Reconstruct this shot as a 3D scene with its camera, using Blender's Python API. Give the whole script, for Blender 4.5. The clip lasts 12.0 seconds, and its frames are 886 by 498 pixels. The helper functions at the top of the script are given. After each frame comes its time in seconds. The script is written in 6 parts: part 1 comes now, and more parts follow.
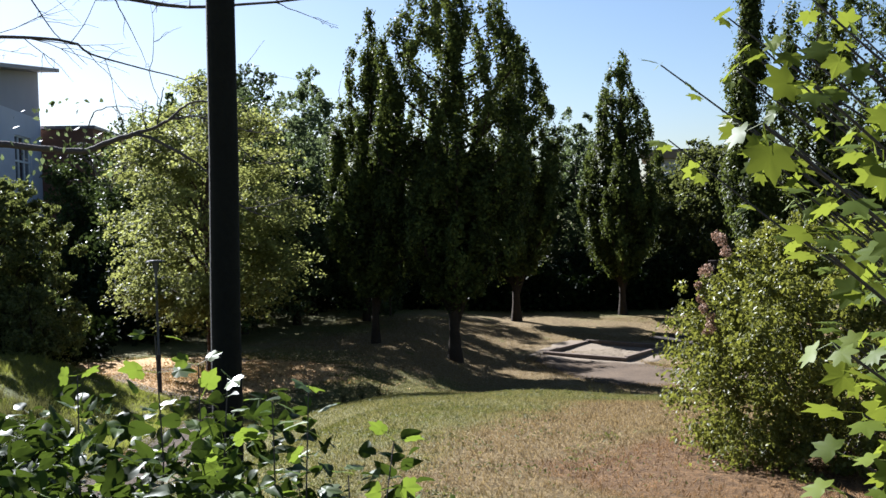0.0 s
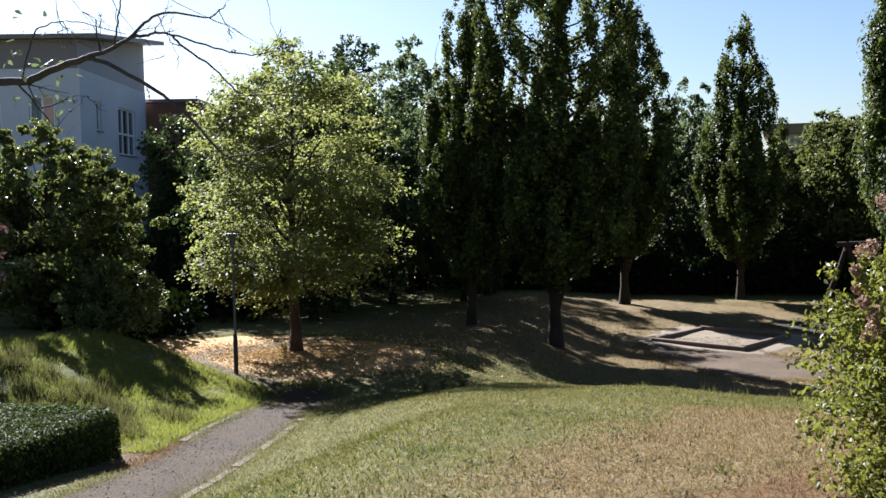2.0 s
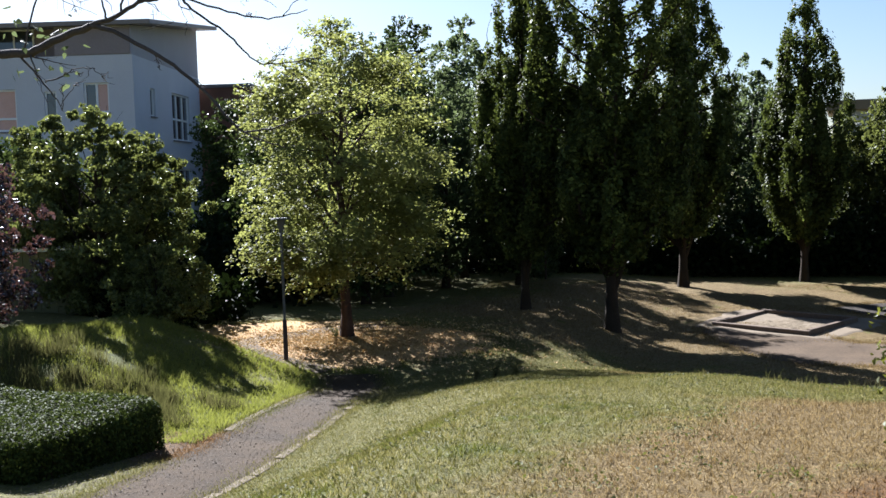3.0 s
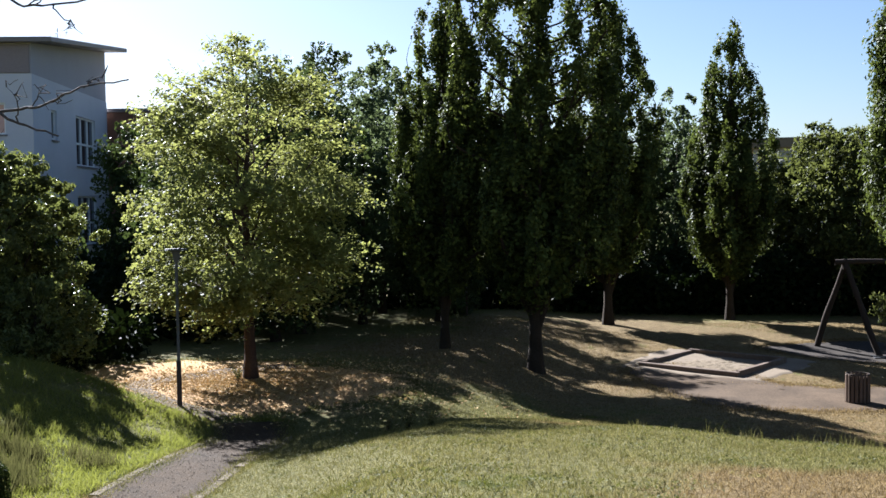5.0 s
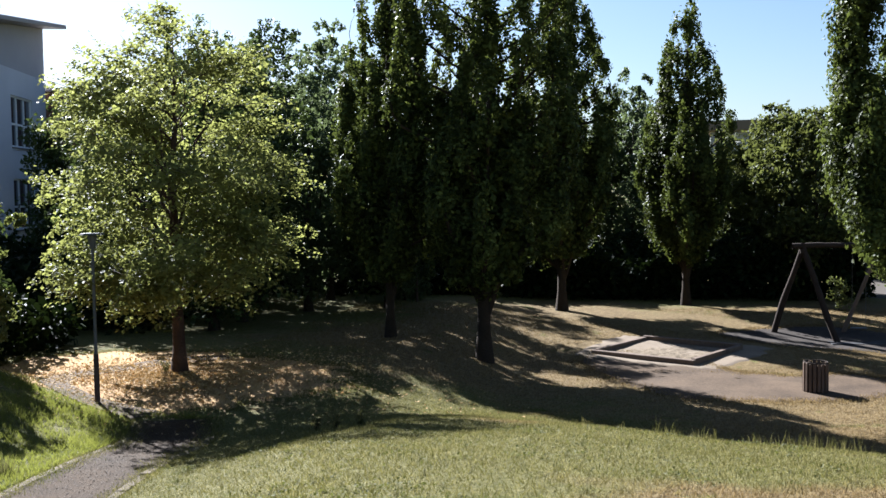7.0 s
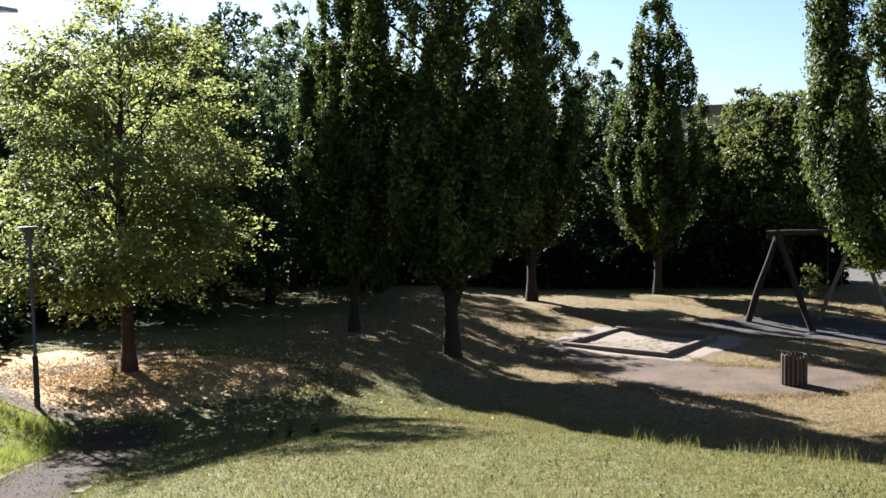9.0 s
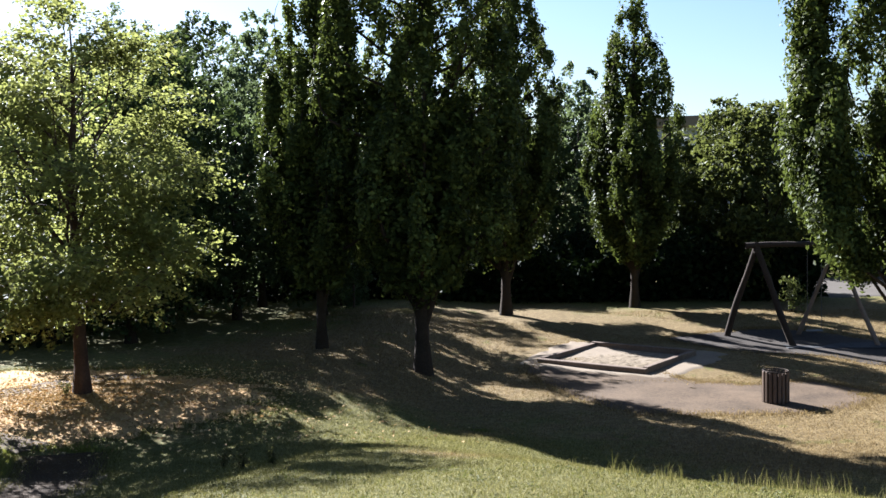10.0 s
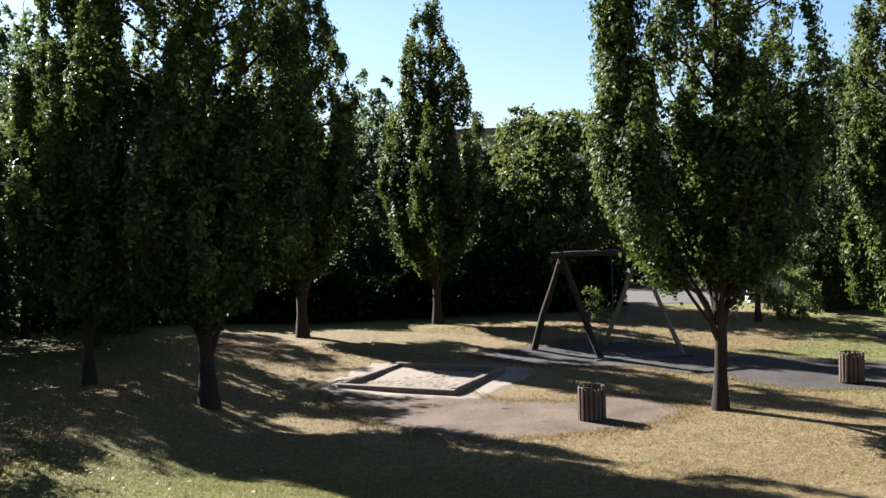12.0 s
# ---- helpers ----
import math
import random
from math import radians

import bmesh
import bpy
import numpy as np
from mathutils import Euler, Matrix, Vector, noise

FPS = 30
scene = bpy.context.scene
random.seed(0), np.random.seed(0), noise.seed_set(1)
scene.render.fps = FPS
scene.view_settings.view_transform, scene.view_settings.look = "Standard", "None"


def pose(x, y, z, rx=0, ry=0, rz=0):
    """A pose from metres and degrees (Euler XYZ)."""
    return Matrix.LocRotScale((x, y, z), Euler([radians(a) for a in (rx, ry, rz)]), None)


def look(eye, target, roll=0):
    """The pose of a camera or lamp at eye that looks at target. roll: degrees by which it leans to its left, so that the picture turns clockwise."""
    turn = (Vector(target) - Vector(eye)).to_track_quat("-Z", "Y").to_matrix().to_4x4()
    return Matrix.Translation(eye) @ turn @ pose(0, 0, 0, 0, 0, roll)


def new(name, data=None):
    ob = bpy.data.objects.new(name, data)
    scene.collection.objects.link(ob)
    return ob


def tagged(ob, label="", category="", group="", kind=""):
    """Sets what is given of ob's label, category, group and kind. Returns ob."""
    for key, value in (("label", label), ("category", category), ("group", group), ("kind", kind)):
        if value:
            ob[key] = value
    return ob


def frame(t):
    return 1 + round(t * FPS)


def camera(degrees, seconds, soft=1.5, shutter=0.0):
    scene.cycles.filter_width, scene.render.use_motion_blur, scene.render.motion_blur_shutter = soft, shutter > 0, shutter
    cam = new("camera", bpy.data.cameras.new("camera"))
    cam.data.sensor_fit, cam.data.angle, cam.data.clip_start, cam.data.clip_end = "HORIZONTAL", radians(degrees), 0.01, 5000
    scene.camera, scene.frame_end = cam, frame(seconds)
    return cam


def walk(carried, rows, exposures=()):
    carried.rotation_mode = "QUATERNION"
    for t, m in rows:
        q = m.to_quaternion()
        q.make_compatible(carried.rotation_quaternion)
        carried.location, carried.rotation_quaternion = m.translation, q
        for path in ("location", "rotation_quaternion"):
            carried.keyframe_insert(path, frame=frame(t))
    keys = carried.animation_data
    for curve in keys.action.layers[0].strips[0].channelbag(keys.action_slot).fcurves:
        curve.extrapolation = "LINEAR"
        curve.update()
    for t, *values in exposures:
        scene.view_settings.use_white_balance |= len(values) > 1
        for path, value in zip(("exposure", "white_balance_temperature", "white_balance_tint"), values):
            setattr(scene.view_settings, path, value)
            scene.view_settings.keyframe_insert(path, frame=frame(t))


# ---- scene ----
cam = camera(47.0, 12.0)
PATH = [
    (0, (0.884, -0.33, 5.571), (0.673, 1.658, 5.494), -1.4),
    (0.5, (0.98, 0.039, 5.618), (0.744, 2.024, 5.556), -0.6),
    (1, (1.022, 0.89, 5.499), (0.748, 2.871, 5.448), -0.4),
    (1.5, (1.061, 1.356, 5.468), (0.726, 3.326, 5.396), -0.4),
    (2, (1.01, 1.981, 5.394), (0.582, 3.932, 5.28), -1.0),
    (2.5, (0.988, 2.328, 5.387), (0.441, 4.246, 5.238), -1.6),
    (4.5, (0.746, 3.921, 5.235), (0.327, 5.874, 5.135), -1.2),
    (5, (0.677, 4.479, 5.261), (0.291, 6.44, 5.179), -0.8),
    (5.5, (0.773, 4.818, 5.287), (0.409, 6.783, 5.222), -0.7),
    (6, (0.832, 5.268, 5.231), (0.487, 7.237, 5.173), -0.7),
    (6.5, (0.833, 5.654, 5.213), (0.507, 7.625, 5.131), -0.6),
    (7, (0.884, 5.917, 5.196), (0.573, 7.889, 5.082), -0.8),
    (9, (0.827, 7.093, 5.227), (0.575, 9.072, 5.086), -1.1),
    (9.5, (0.831, 7.532, 5.191), (0.594, 9.514, 5.061), -1.1),
    (10, (0.872, 8.038, 5.203), (0.666, 10.023, 5.085), -1.2),
    (10.5, (0.907, 8.687, 5.112), (0.749, 10.678, 5.008), -1.4),
    (11, (0.91, 9.24, 5.072), (0.828, 11.236, 4.977), -1.7),
    (11.5, (0.867, 9.823, 4.984), (0.886, 11.821, 4.894), -2.0),
    (12, (0.814, 10.454, 4.97), (1.007, 12.442, 4.877), -2.0),
]
walk(cam, [(t, look(eye, target, roll)) for t, eye, target, roll in PATH], [(0.0, 1.86, 5400, 13), (2.5, 1.93, 5400, 13), (7.0, 2.03, 5350, 13), (9.5, 2.3, 5350, 13), (12.0, 2.3, 5350, 12)])

# ---- light ----
SUN_ELEV, SUN_AZ = radians(32.8), radians(130)
world = bpy.data.worlds.new("sky")
scene.world = world
world.use_nodes = True
wn = world.node_tree.nodes
sky = wn.new("ShaderNodeTexSky")
sky.sky_type, sky.sun_disc = "NISHITA", False
sky.sun_elevation, sky.sun_rotation = SUN_ELEV, math.pi / 2 - SUN_AZ
sky.air_density, sky.dust_density, sky.ozone_density = 1.0, 0.75, 1.0
wn["Background"].inputs[1].default_value = 0.03
world.node_tree.links.new(sky.outputs[0], wn["Background"].inputs[0])
sun = new("sun", bpy.data.lights.new("sun", "SUN"))
sun.data.energy, sun.data.angle, sun.data.color = 6.2, radians(0.55), (1.0, 0.92, 0.79)
to_sun = Vector((math.cos(SUN_AZ) * math.cos(SUN_ELEV), math.sin(SUN_AZ) * math.cos(SUN_ELEV), math.sin(SUN_ELEV)))
sun.matrix_world = look(to_sun * 60, (0, 0, 0))


# ---- materials ----
def material(name):
    m = bpy.data.materials.new(name)
    m.use_nodes = True
    t = m.node_tree
    return m, t.nodes, t.links, t.nodes["Principled BSDF"]


def node(ns, kind, **values):
    n = ns.new(kind)
    for key, v in values.items():
        n.inputs[key].default_value = v
    return n


def ramp(ns, ls, fac, stops):
    r = ns.new("ShaderNodeValToRGB")
    e = r.color_ramp.elements
    while len(e) < len(stops):
        e.new(0.5)
    for el, (p, c) in zip(e, stops):
        el.position, el.color = p, (*c, 1)
    ls.new(fac, r.inputs[0])
    return r


def mix(ns, ls, fac, a, b, mode="MIX"):
    m = ns.new("ShaderNodeMix")
    m.data_type, m.blend_type = "RGBA", mode
    for sock, v in ((m.inputs[0], fac), (m.inputs[6], a), (m.inputs[7], b)):
        if isinstance(v, (int, float)):
            sock.default_value = v
        elif isinstance(v, tuple):
            sock.default_value = (*v, 1)
        else:
            ls.new(v, sock)
    return m.outputs[2]


def noise_at(ns, ls, scale, detail=4.0, rough=0.6, coord=None):
    n = node(ns, "ShaderNodeTexNoise", Scale=scale, Detail=detail, Roughness=rough)
    if coord is None:
        g = ns.new("ShaderNodeNewGeometry")
        coord = g.outputs["Position"]
    ls.new(coord, n.inputs["Vector"])
    return n.outputs["Fac"]


def bump(ns, ls, fac, bsdf, strength=0.4, distance=0.02):
    b = node(ns, "ShaderNodeBump", Strength=strength, Distance=distance)
    ls.new(fac, b.inputs["Height"])
    ls.new(b.outputs[0], bsdf.inputs["Normal"])


def rough_stuff(name, stops, big, fine, roughness=0.9, relief=0.02, metal=0.0, strength=0.5):
    """A dull mineral or wooden surface: a broad stain, a fine grain, and relief."""
    m, ns, ls, b = material(name)
    n1, n2 = noise_at(ns, ls, big, 3), noise_at(ns, ls, fine, 5, 0.7)
    f = mix(ns, ls, 0.55, n1, n2)
    r = ramp(ns, ls, f, stops)
    ls.new(r.outputs[0], b.inputs["Base Color"])
    b.inputs["Roughness"].default_value, b.inputs["Metallic"].default_value = roughness, metal
    b.inputs["Specular IOR Level"].default_value = 0.5 if metal or roughness < 0.7 else 0.15
    bump(ns, ls, n2, b, strength, relief)
    return m


def leafy(name, dark, mid, light, glow, through_light=0.35, roughness=0.5, per_object=False, gloss=0.22, middle=0.55):
    """Leaves: colour from leaf to leaf, a glossy upper face and light that comes through."""
    m, ns, ls, b = material(name)
    if per_object:
        add, part_of = ns.new("ShaderNodeMath"), ns.new("ShaderNodeMath")
        part_of.operation = "FRACT"
        ls.new(ns.new("ShaderNodeObjectInfo").outputs["Random"], add.inputs[0])
        ls.new(ns.new("ShaderNodeNewGeometry").outputs["Random Per Island"], add.inputs[1])
        ls.new(add.outputs[0], part_of.inputs[0])
        chance = part_of.outputs[0]
    else:
        chance = ns.new("ShaderNodeNewGeometry").outputs["Random Per Island"]
    r = ramp(ns, ls, chance, [(0.0, dark), (middle, mid), (1.0, light)])
    patch = noise_at(ns, ls, 0.9, 2)
    tone = mix(ns, ls, 0.35, r.outputs[0], ramp(ns, ls, patch, [(0.3, dark), (0.7, light)]).outputs[0])
    ls.new(tone, b.inputs["Base Color"])
    b.inputs["Roughness"].default_value = roughness
    b.inputs["Specular IOR Level"].default_value = gloss
    t = ns.new("ShaderNodeBsdfTranslucent")
    ls.new(mix(ns, ls, 0.6, tone, glow), t.inputs["Color"])
    blend = node(ns, "ShaderNodeMixShader", Fac=through_light)
    ls.new(b.outputs[0], blend.inputs[1])
    ls.new(t.outputs[0], blend.inputs[2])
    ls.new(blend.outputs[0], ns["Material Output"].inputs["Surface"])
    return m


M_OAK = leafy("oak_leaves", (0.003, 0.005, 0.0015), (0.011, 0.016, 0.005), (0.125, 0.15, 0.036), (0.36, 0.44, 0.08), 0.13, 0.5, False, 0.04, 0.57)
M_LINDEN = leafy("linden_leaves", (0.02, 0.027, 0.007), (0.065, 0.078, 0.02), (0.2, 0.212, 0.062), (0.48, 0.5, 0.13), 0.38, 0.55, False, 0.06)
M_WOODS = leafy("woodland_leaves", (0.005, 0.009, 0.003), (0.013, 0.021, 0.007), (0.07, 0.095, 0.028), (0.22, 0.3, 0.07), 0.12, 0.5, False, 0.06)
# brighter copy of the woodland leaves, with sunlight put into the colour
M_WOODS_SUNLIT = leafy("sunlit_woodland_leaves", (0.007, 0.01, 0.003), (0.022, 0.029, 0.008), (0.115, 0.13, 0.04), (0.36, 0.4, 0.09), 0.2, 0.55, False, 0.06)
M_PALE = leafy("birch_leaves", (0.022, 0.034, 0.014), (0.045, 0.064, 0.027), (0.085, 0.108, 0.048), (0.25, 0.31, 0.12), 0.28, 0.55, False, 0.08)
M_APPLE = leafy("orchard_leaves", (0.006, 0.009, 0.003), (0.022, 0.03, 0.009), (0.21, 0.23, 0.075), (0.36, 0.4, 0.09), 0.24, 0.45, False, 0.1, 0.52)
M_PURPLE = leafy("plum_leaves", (0.018, 0.012, 0.014), (0.032, 0.02, 0.021), (0.06, 0.042, 0.036), (0.16, 0.07, 0.055), 0.2, 0.22, False, 0.9)
M_SHRUB = leafy("shrub_leaves", (0.018, 0.024, 0.005), (0.055, 0.066, 0.012), (0.17, 0.17, 0.034), (0.38, 0.39, 0.055), 0.27, 0.45, False, 0.12)
M_HEDGE = leafy("hedge_leaves", (0.003, 0.006, 0.002), (0.012, 0.02, 0.005), (0.1, 0.125, 0.028), (0.2, 0.26, 0.045), 0.12, 0.6, False, 0.03, 0.6)
# near-black because the shade below the wood is put into this leaf colour
M_UNDERSHADE = leafy("shaded_undergrowth_leaves", (0.004, 0.008, 0.003), (0.008, 0.014, 0.005), (0.02, 0.032, 0.01), (0.05, 0.08, 0.016), 0.06, 0.6, False, 0.03)
M_MAPLE = leafy("maple_leaves", (0.035, 0.055, 0.008), (0.07, 0.098, 0.013), (0.13, 0.16, 0.022), (0.28, 0.32, 0.03), 0.38, 0.5, True, 0.06)
# one bush in two colours: shade put into its body, backlight into its tips
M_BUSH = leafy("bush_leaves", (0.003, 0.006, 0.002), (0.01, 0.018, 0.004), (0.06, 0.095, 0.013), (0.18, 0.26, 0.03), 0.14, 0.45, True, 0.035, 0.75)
M_SHOOT = leafy("backlit_tip_leaves", (0.02, 0.035, 0.006), (0.05, 0.08, 0.011), (0.1, 0.14, 0.018), (0.27, 0.36, 0.035), 0.36, 0.4, True, 0.15)
M_BANK = leafy("bank_grass", (0.07, 0.082, 0.014), (0.125, 0.138, 0.025), (0.19, 0.185, 0.05), (0.29, 0.31, 0.05), 0.45, 0.7)
M_WEED = leafy("weed_stalks", (0.03, 0.035, 0.012), (0.06, 0.062, 0.02), (0.13, 0.10, 0.045), (0.16, 0.16, 0.05), 0.35, 0.8, False, 0.05)
M_HERB = leafy("lawn_herbs", (0.045, 0.053, 0.011), (0.08, 0.087, 0.02), (0.125, 0.122, 0.04), (0.16, 0.175, 0.03), 0.3, 0.7)
M_LITTER = leafy("dry_leaves", (0.25, 0.15, 0.055), (0.43, 0.28, 0.11), (0.58, 0.42, 0.19), (0.4, 0.25, 0.09), 0.2, 0.8)
M_CRUMB = leafy("leaf_crumbs", (0.05, 0.038, 0.027), (0.085, 0.066, 0.048), (0.15, 0.117, 0.085), (0.12, 0.09, 0.06), 0.05, 0.85)
M_BLOSSOM = leafy("faded_blossom", (0.12, 0.06, 0.035), (0.27, 0.16, 0.1), (0.45, 0.31, 0.22), (0.4, 0.26, 0.17), 0.2, 0.7)
M_BARK = rough_stuff("bark", [(0.25, (0.011, 0.008, 0.005)), (0.7, (0.05, 0.036, 0.023))], 2.0, 22.0, 0.95, 0.03, 0, 0.8)
M_BARK_RED = rough_stuff("linden_bark", [(0.25, (0.024, 0.014, 0.011)), (0.7, (0.08, 0.05, 0.034))], 2.0, 20.0, 0.95, 0.03, 0, 0.8)
M_TWIG = rough_stuff("dead_bark", [(0.25, (0.03, 0.026, 0.026)), (0.7, (0.10, 0.085, 0.08))], 4.0, 60.0, 0.9, 0.01)
M_STEM = rough_stuff("stem_bark", [(0.25, (0.005, 0.005, 0.004)), (0.75, (0.015, 0.015, 0.012))], 5.0, 70.0, 0.9, 0.006)
M_TIMBER = rough_stuff("weathered_timber", [(0.2, (0.085, 0.06, 0.043)), (0.8, (0.25, 0.19, 0.145))], 2.0, 30.0, 0.85, 0.01)
M_DARKWOOD = rough_stuff("stained_timber", [(0.2, (0.032, 0.022, 0.018)), (0.8, (0.098, 0.068, 0.052))], 2.0, 30.0, 0.8, 0.01)
M_SLAT = rough_stuff("bin_slat", [(0.2, (0.05, 0.034, 0.024)), (0.8, (0.16, 0.11, 0.078))], 3.0, 35.0, 0.8, 0.006)
M_BEAM = rough_stuff("worn_beam", [(0.25, (0.06, 0.04, 0.028)), (0.75, (0.2, 0.15, 0.112))], 1.2, 14.0, 0.8, 0.008)
M_OCHRE = rough_stuff("ochre_boards", [(0.2, (0.1, 0.095, 0.04)), (0.8, (0.16, 0.15, 0.07))], 1.5, 24.0, 0.85, 0.008)
M_STEEL = rough_stuff("galvanised_steel", [(0.2, (0.30, 0.31, 0.32)), (0.8, (0.45, 0.46, 0.47))], 3.0, 40.0, 0.45, 0.002, 0.8)
M_LAMP = rough_stuff("lamp_paint", [(0.2, (0.09, 0.09, 0.09)), (0.8, (0.15, 0.15, 0.15))], 3.0, 40.0, 0.5, 0.002)
M_POLE = rough_stuff("pole_zinc", [(0.2, (0.065, 0.06, 0.052)), (0.8, (0.11, 0.1, 0.088))], 3.0, 40.0, 0.6, 0.002)
M_LOG = rough_stuff("debarked_log", [(0.2, (0.016, 0.011, 0.008)), (0.8, (0.055, 0.04, 0.03))], 1.6, 26.0, 0.9, 0.012)
M_SAND = rough_stuff("play_sand", [(0.25, (0.112, 0.085, 0.055)), (0.75, (0.185, 0.145, 0.098))], 1.8, 40.0, 0.95, 0.03)
M_APRON = rough_stuff("sandy_slab", [(0.3, (0.128, 0.1, 0.07)), (0.7, (0.212, 0.167, 0.118))], 0.9, 30.0, 0.95, 0.01)
M_GRAVEL = rough_stuff("fine_gravel", [(0.36, (0.04, 0.0265, 0.0155)), (0.64, (0.105, 0.072, 0.0435))], 0.8, 15.0, 0.95, 0.02)
M_PLAY = rough_stuff("play_surface", [(0.35, (0.018, 0.014, 0.011)), (0.65, (0.056, 0.045, 0.036))], 0.8, 13.0, 0.95, 0.02)
M_RUBBER = rough_stuff("rubber_tile", [(0.3, (0.02, 0.02, 0.022)), (0.7, (0.05, 0.048, 0.049))], 1.5, 40.0, 0.85, 0.006)
M_PATH = rough_stuff("path_gravel", [(0.34, (0.016, 0.0095, 0.004)), (0.66, (0.062, 0.038, 0.0175))], 1.3, 30.0, 0.95, 0.02, 0, 0.9)
M_CHIPS = rough_stuff("wood_chips", [(0.3, (0.173, 0.096, 0.038)), (0.7, (0.543, 0.362, 0.163))], 0.7, 22.0, 0.95, 0.05)
M_KERB = rough_stuff("kerb_concrete", [(0.35, (0.054, 0.041, 0.026)), (0.65, (0.17, 0.132, 0.09))], 2.5, 18.0, 0.9, 0.006)
M_ROAD = rough_stuff("road_paving", [(0.25, (0.052, 0.044, 0.036)), (0.75, (0.09, 0.077, 0.063))], 0.5, 12.0, 0.9, 0.01)
M_WHITE = rough_stuff("pale_render", [(0.25, (0.46, 0.46, 0.5)), (0.75, (0.6, 0.6, 0.64))], 0.4, 18.0, 0.9, 0.006, 0, 0.3)
M_GREY = rough_stuff("grey_render", [(0.25, (0.31, 0.3, 0.325)), (0.75, (0.41, 0.395, 0.42))], 0.4, 18.0, 0.9, 0.006, 0, 0.3)
M_CLAD = rough_stuff("brown_cladding", [(0.25, (0.13, 0.065, 0.045)), (0.75, (0.22, 0.115, 0.08))], 0.5, 12.0, 0.85, 0.008)
M_BOARD = rough_stuff("attic_boards", [(0.25, (0.2, 0.165, 0.165)), (0.75, (0.28, 0.24, 0.24))], 0.5, 12.0, 0.85, 0.008)
M_ROOF = rough_stuff("roof_edge", [(0.25, (0.14, 0.12, 0.13)), (0.75, (0.22, 0.20, 0.20))], 0.6, 14.0, 0.6, 0.004)
M_FRAME = rough_stuff("window_paint", [(0.25, (0.68, 0.68, 0.68)), (0.75, (0.8, 0.8, 0.79))], 1.0, 20.0, 0.5, 0.001)
M_SHED = rough_stuff("shed_render", [(0.25, (0.40, 0.36, 0.24)), (0.75, (0.52, 0.47, 0.32))], 0.8, 18.0, 0.9, 0.006)
M_CURTAIN = rough_stuff("curtain", [(0.25, (0.55, 0.34, 0.28)), (0.75, (0.68, 0.45, 0.38))], 1.0, 10.0, 0.9, 0.01)
M_GREEN = rough_stuff("green_plastic", [(0.25, (0.02, 0.10, 0.04)), (0.75, (0.03, 0.14, 0.06))], 1.0, 20.0, 0.5, 0.002)

M_GLASS, ns, ls, b = material("window_glass")
b.inputs["Base Color"].default_value = (0.03, 0.04, 0.05, 1)
b.inputs["Roughness"].default_value, b.inputs["Specular IOR Level"].default_value = 0.06, 0.9


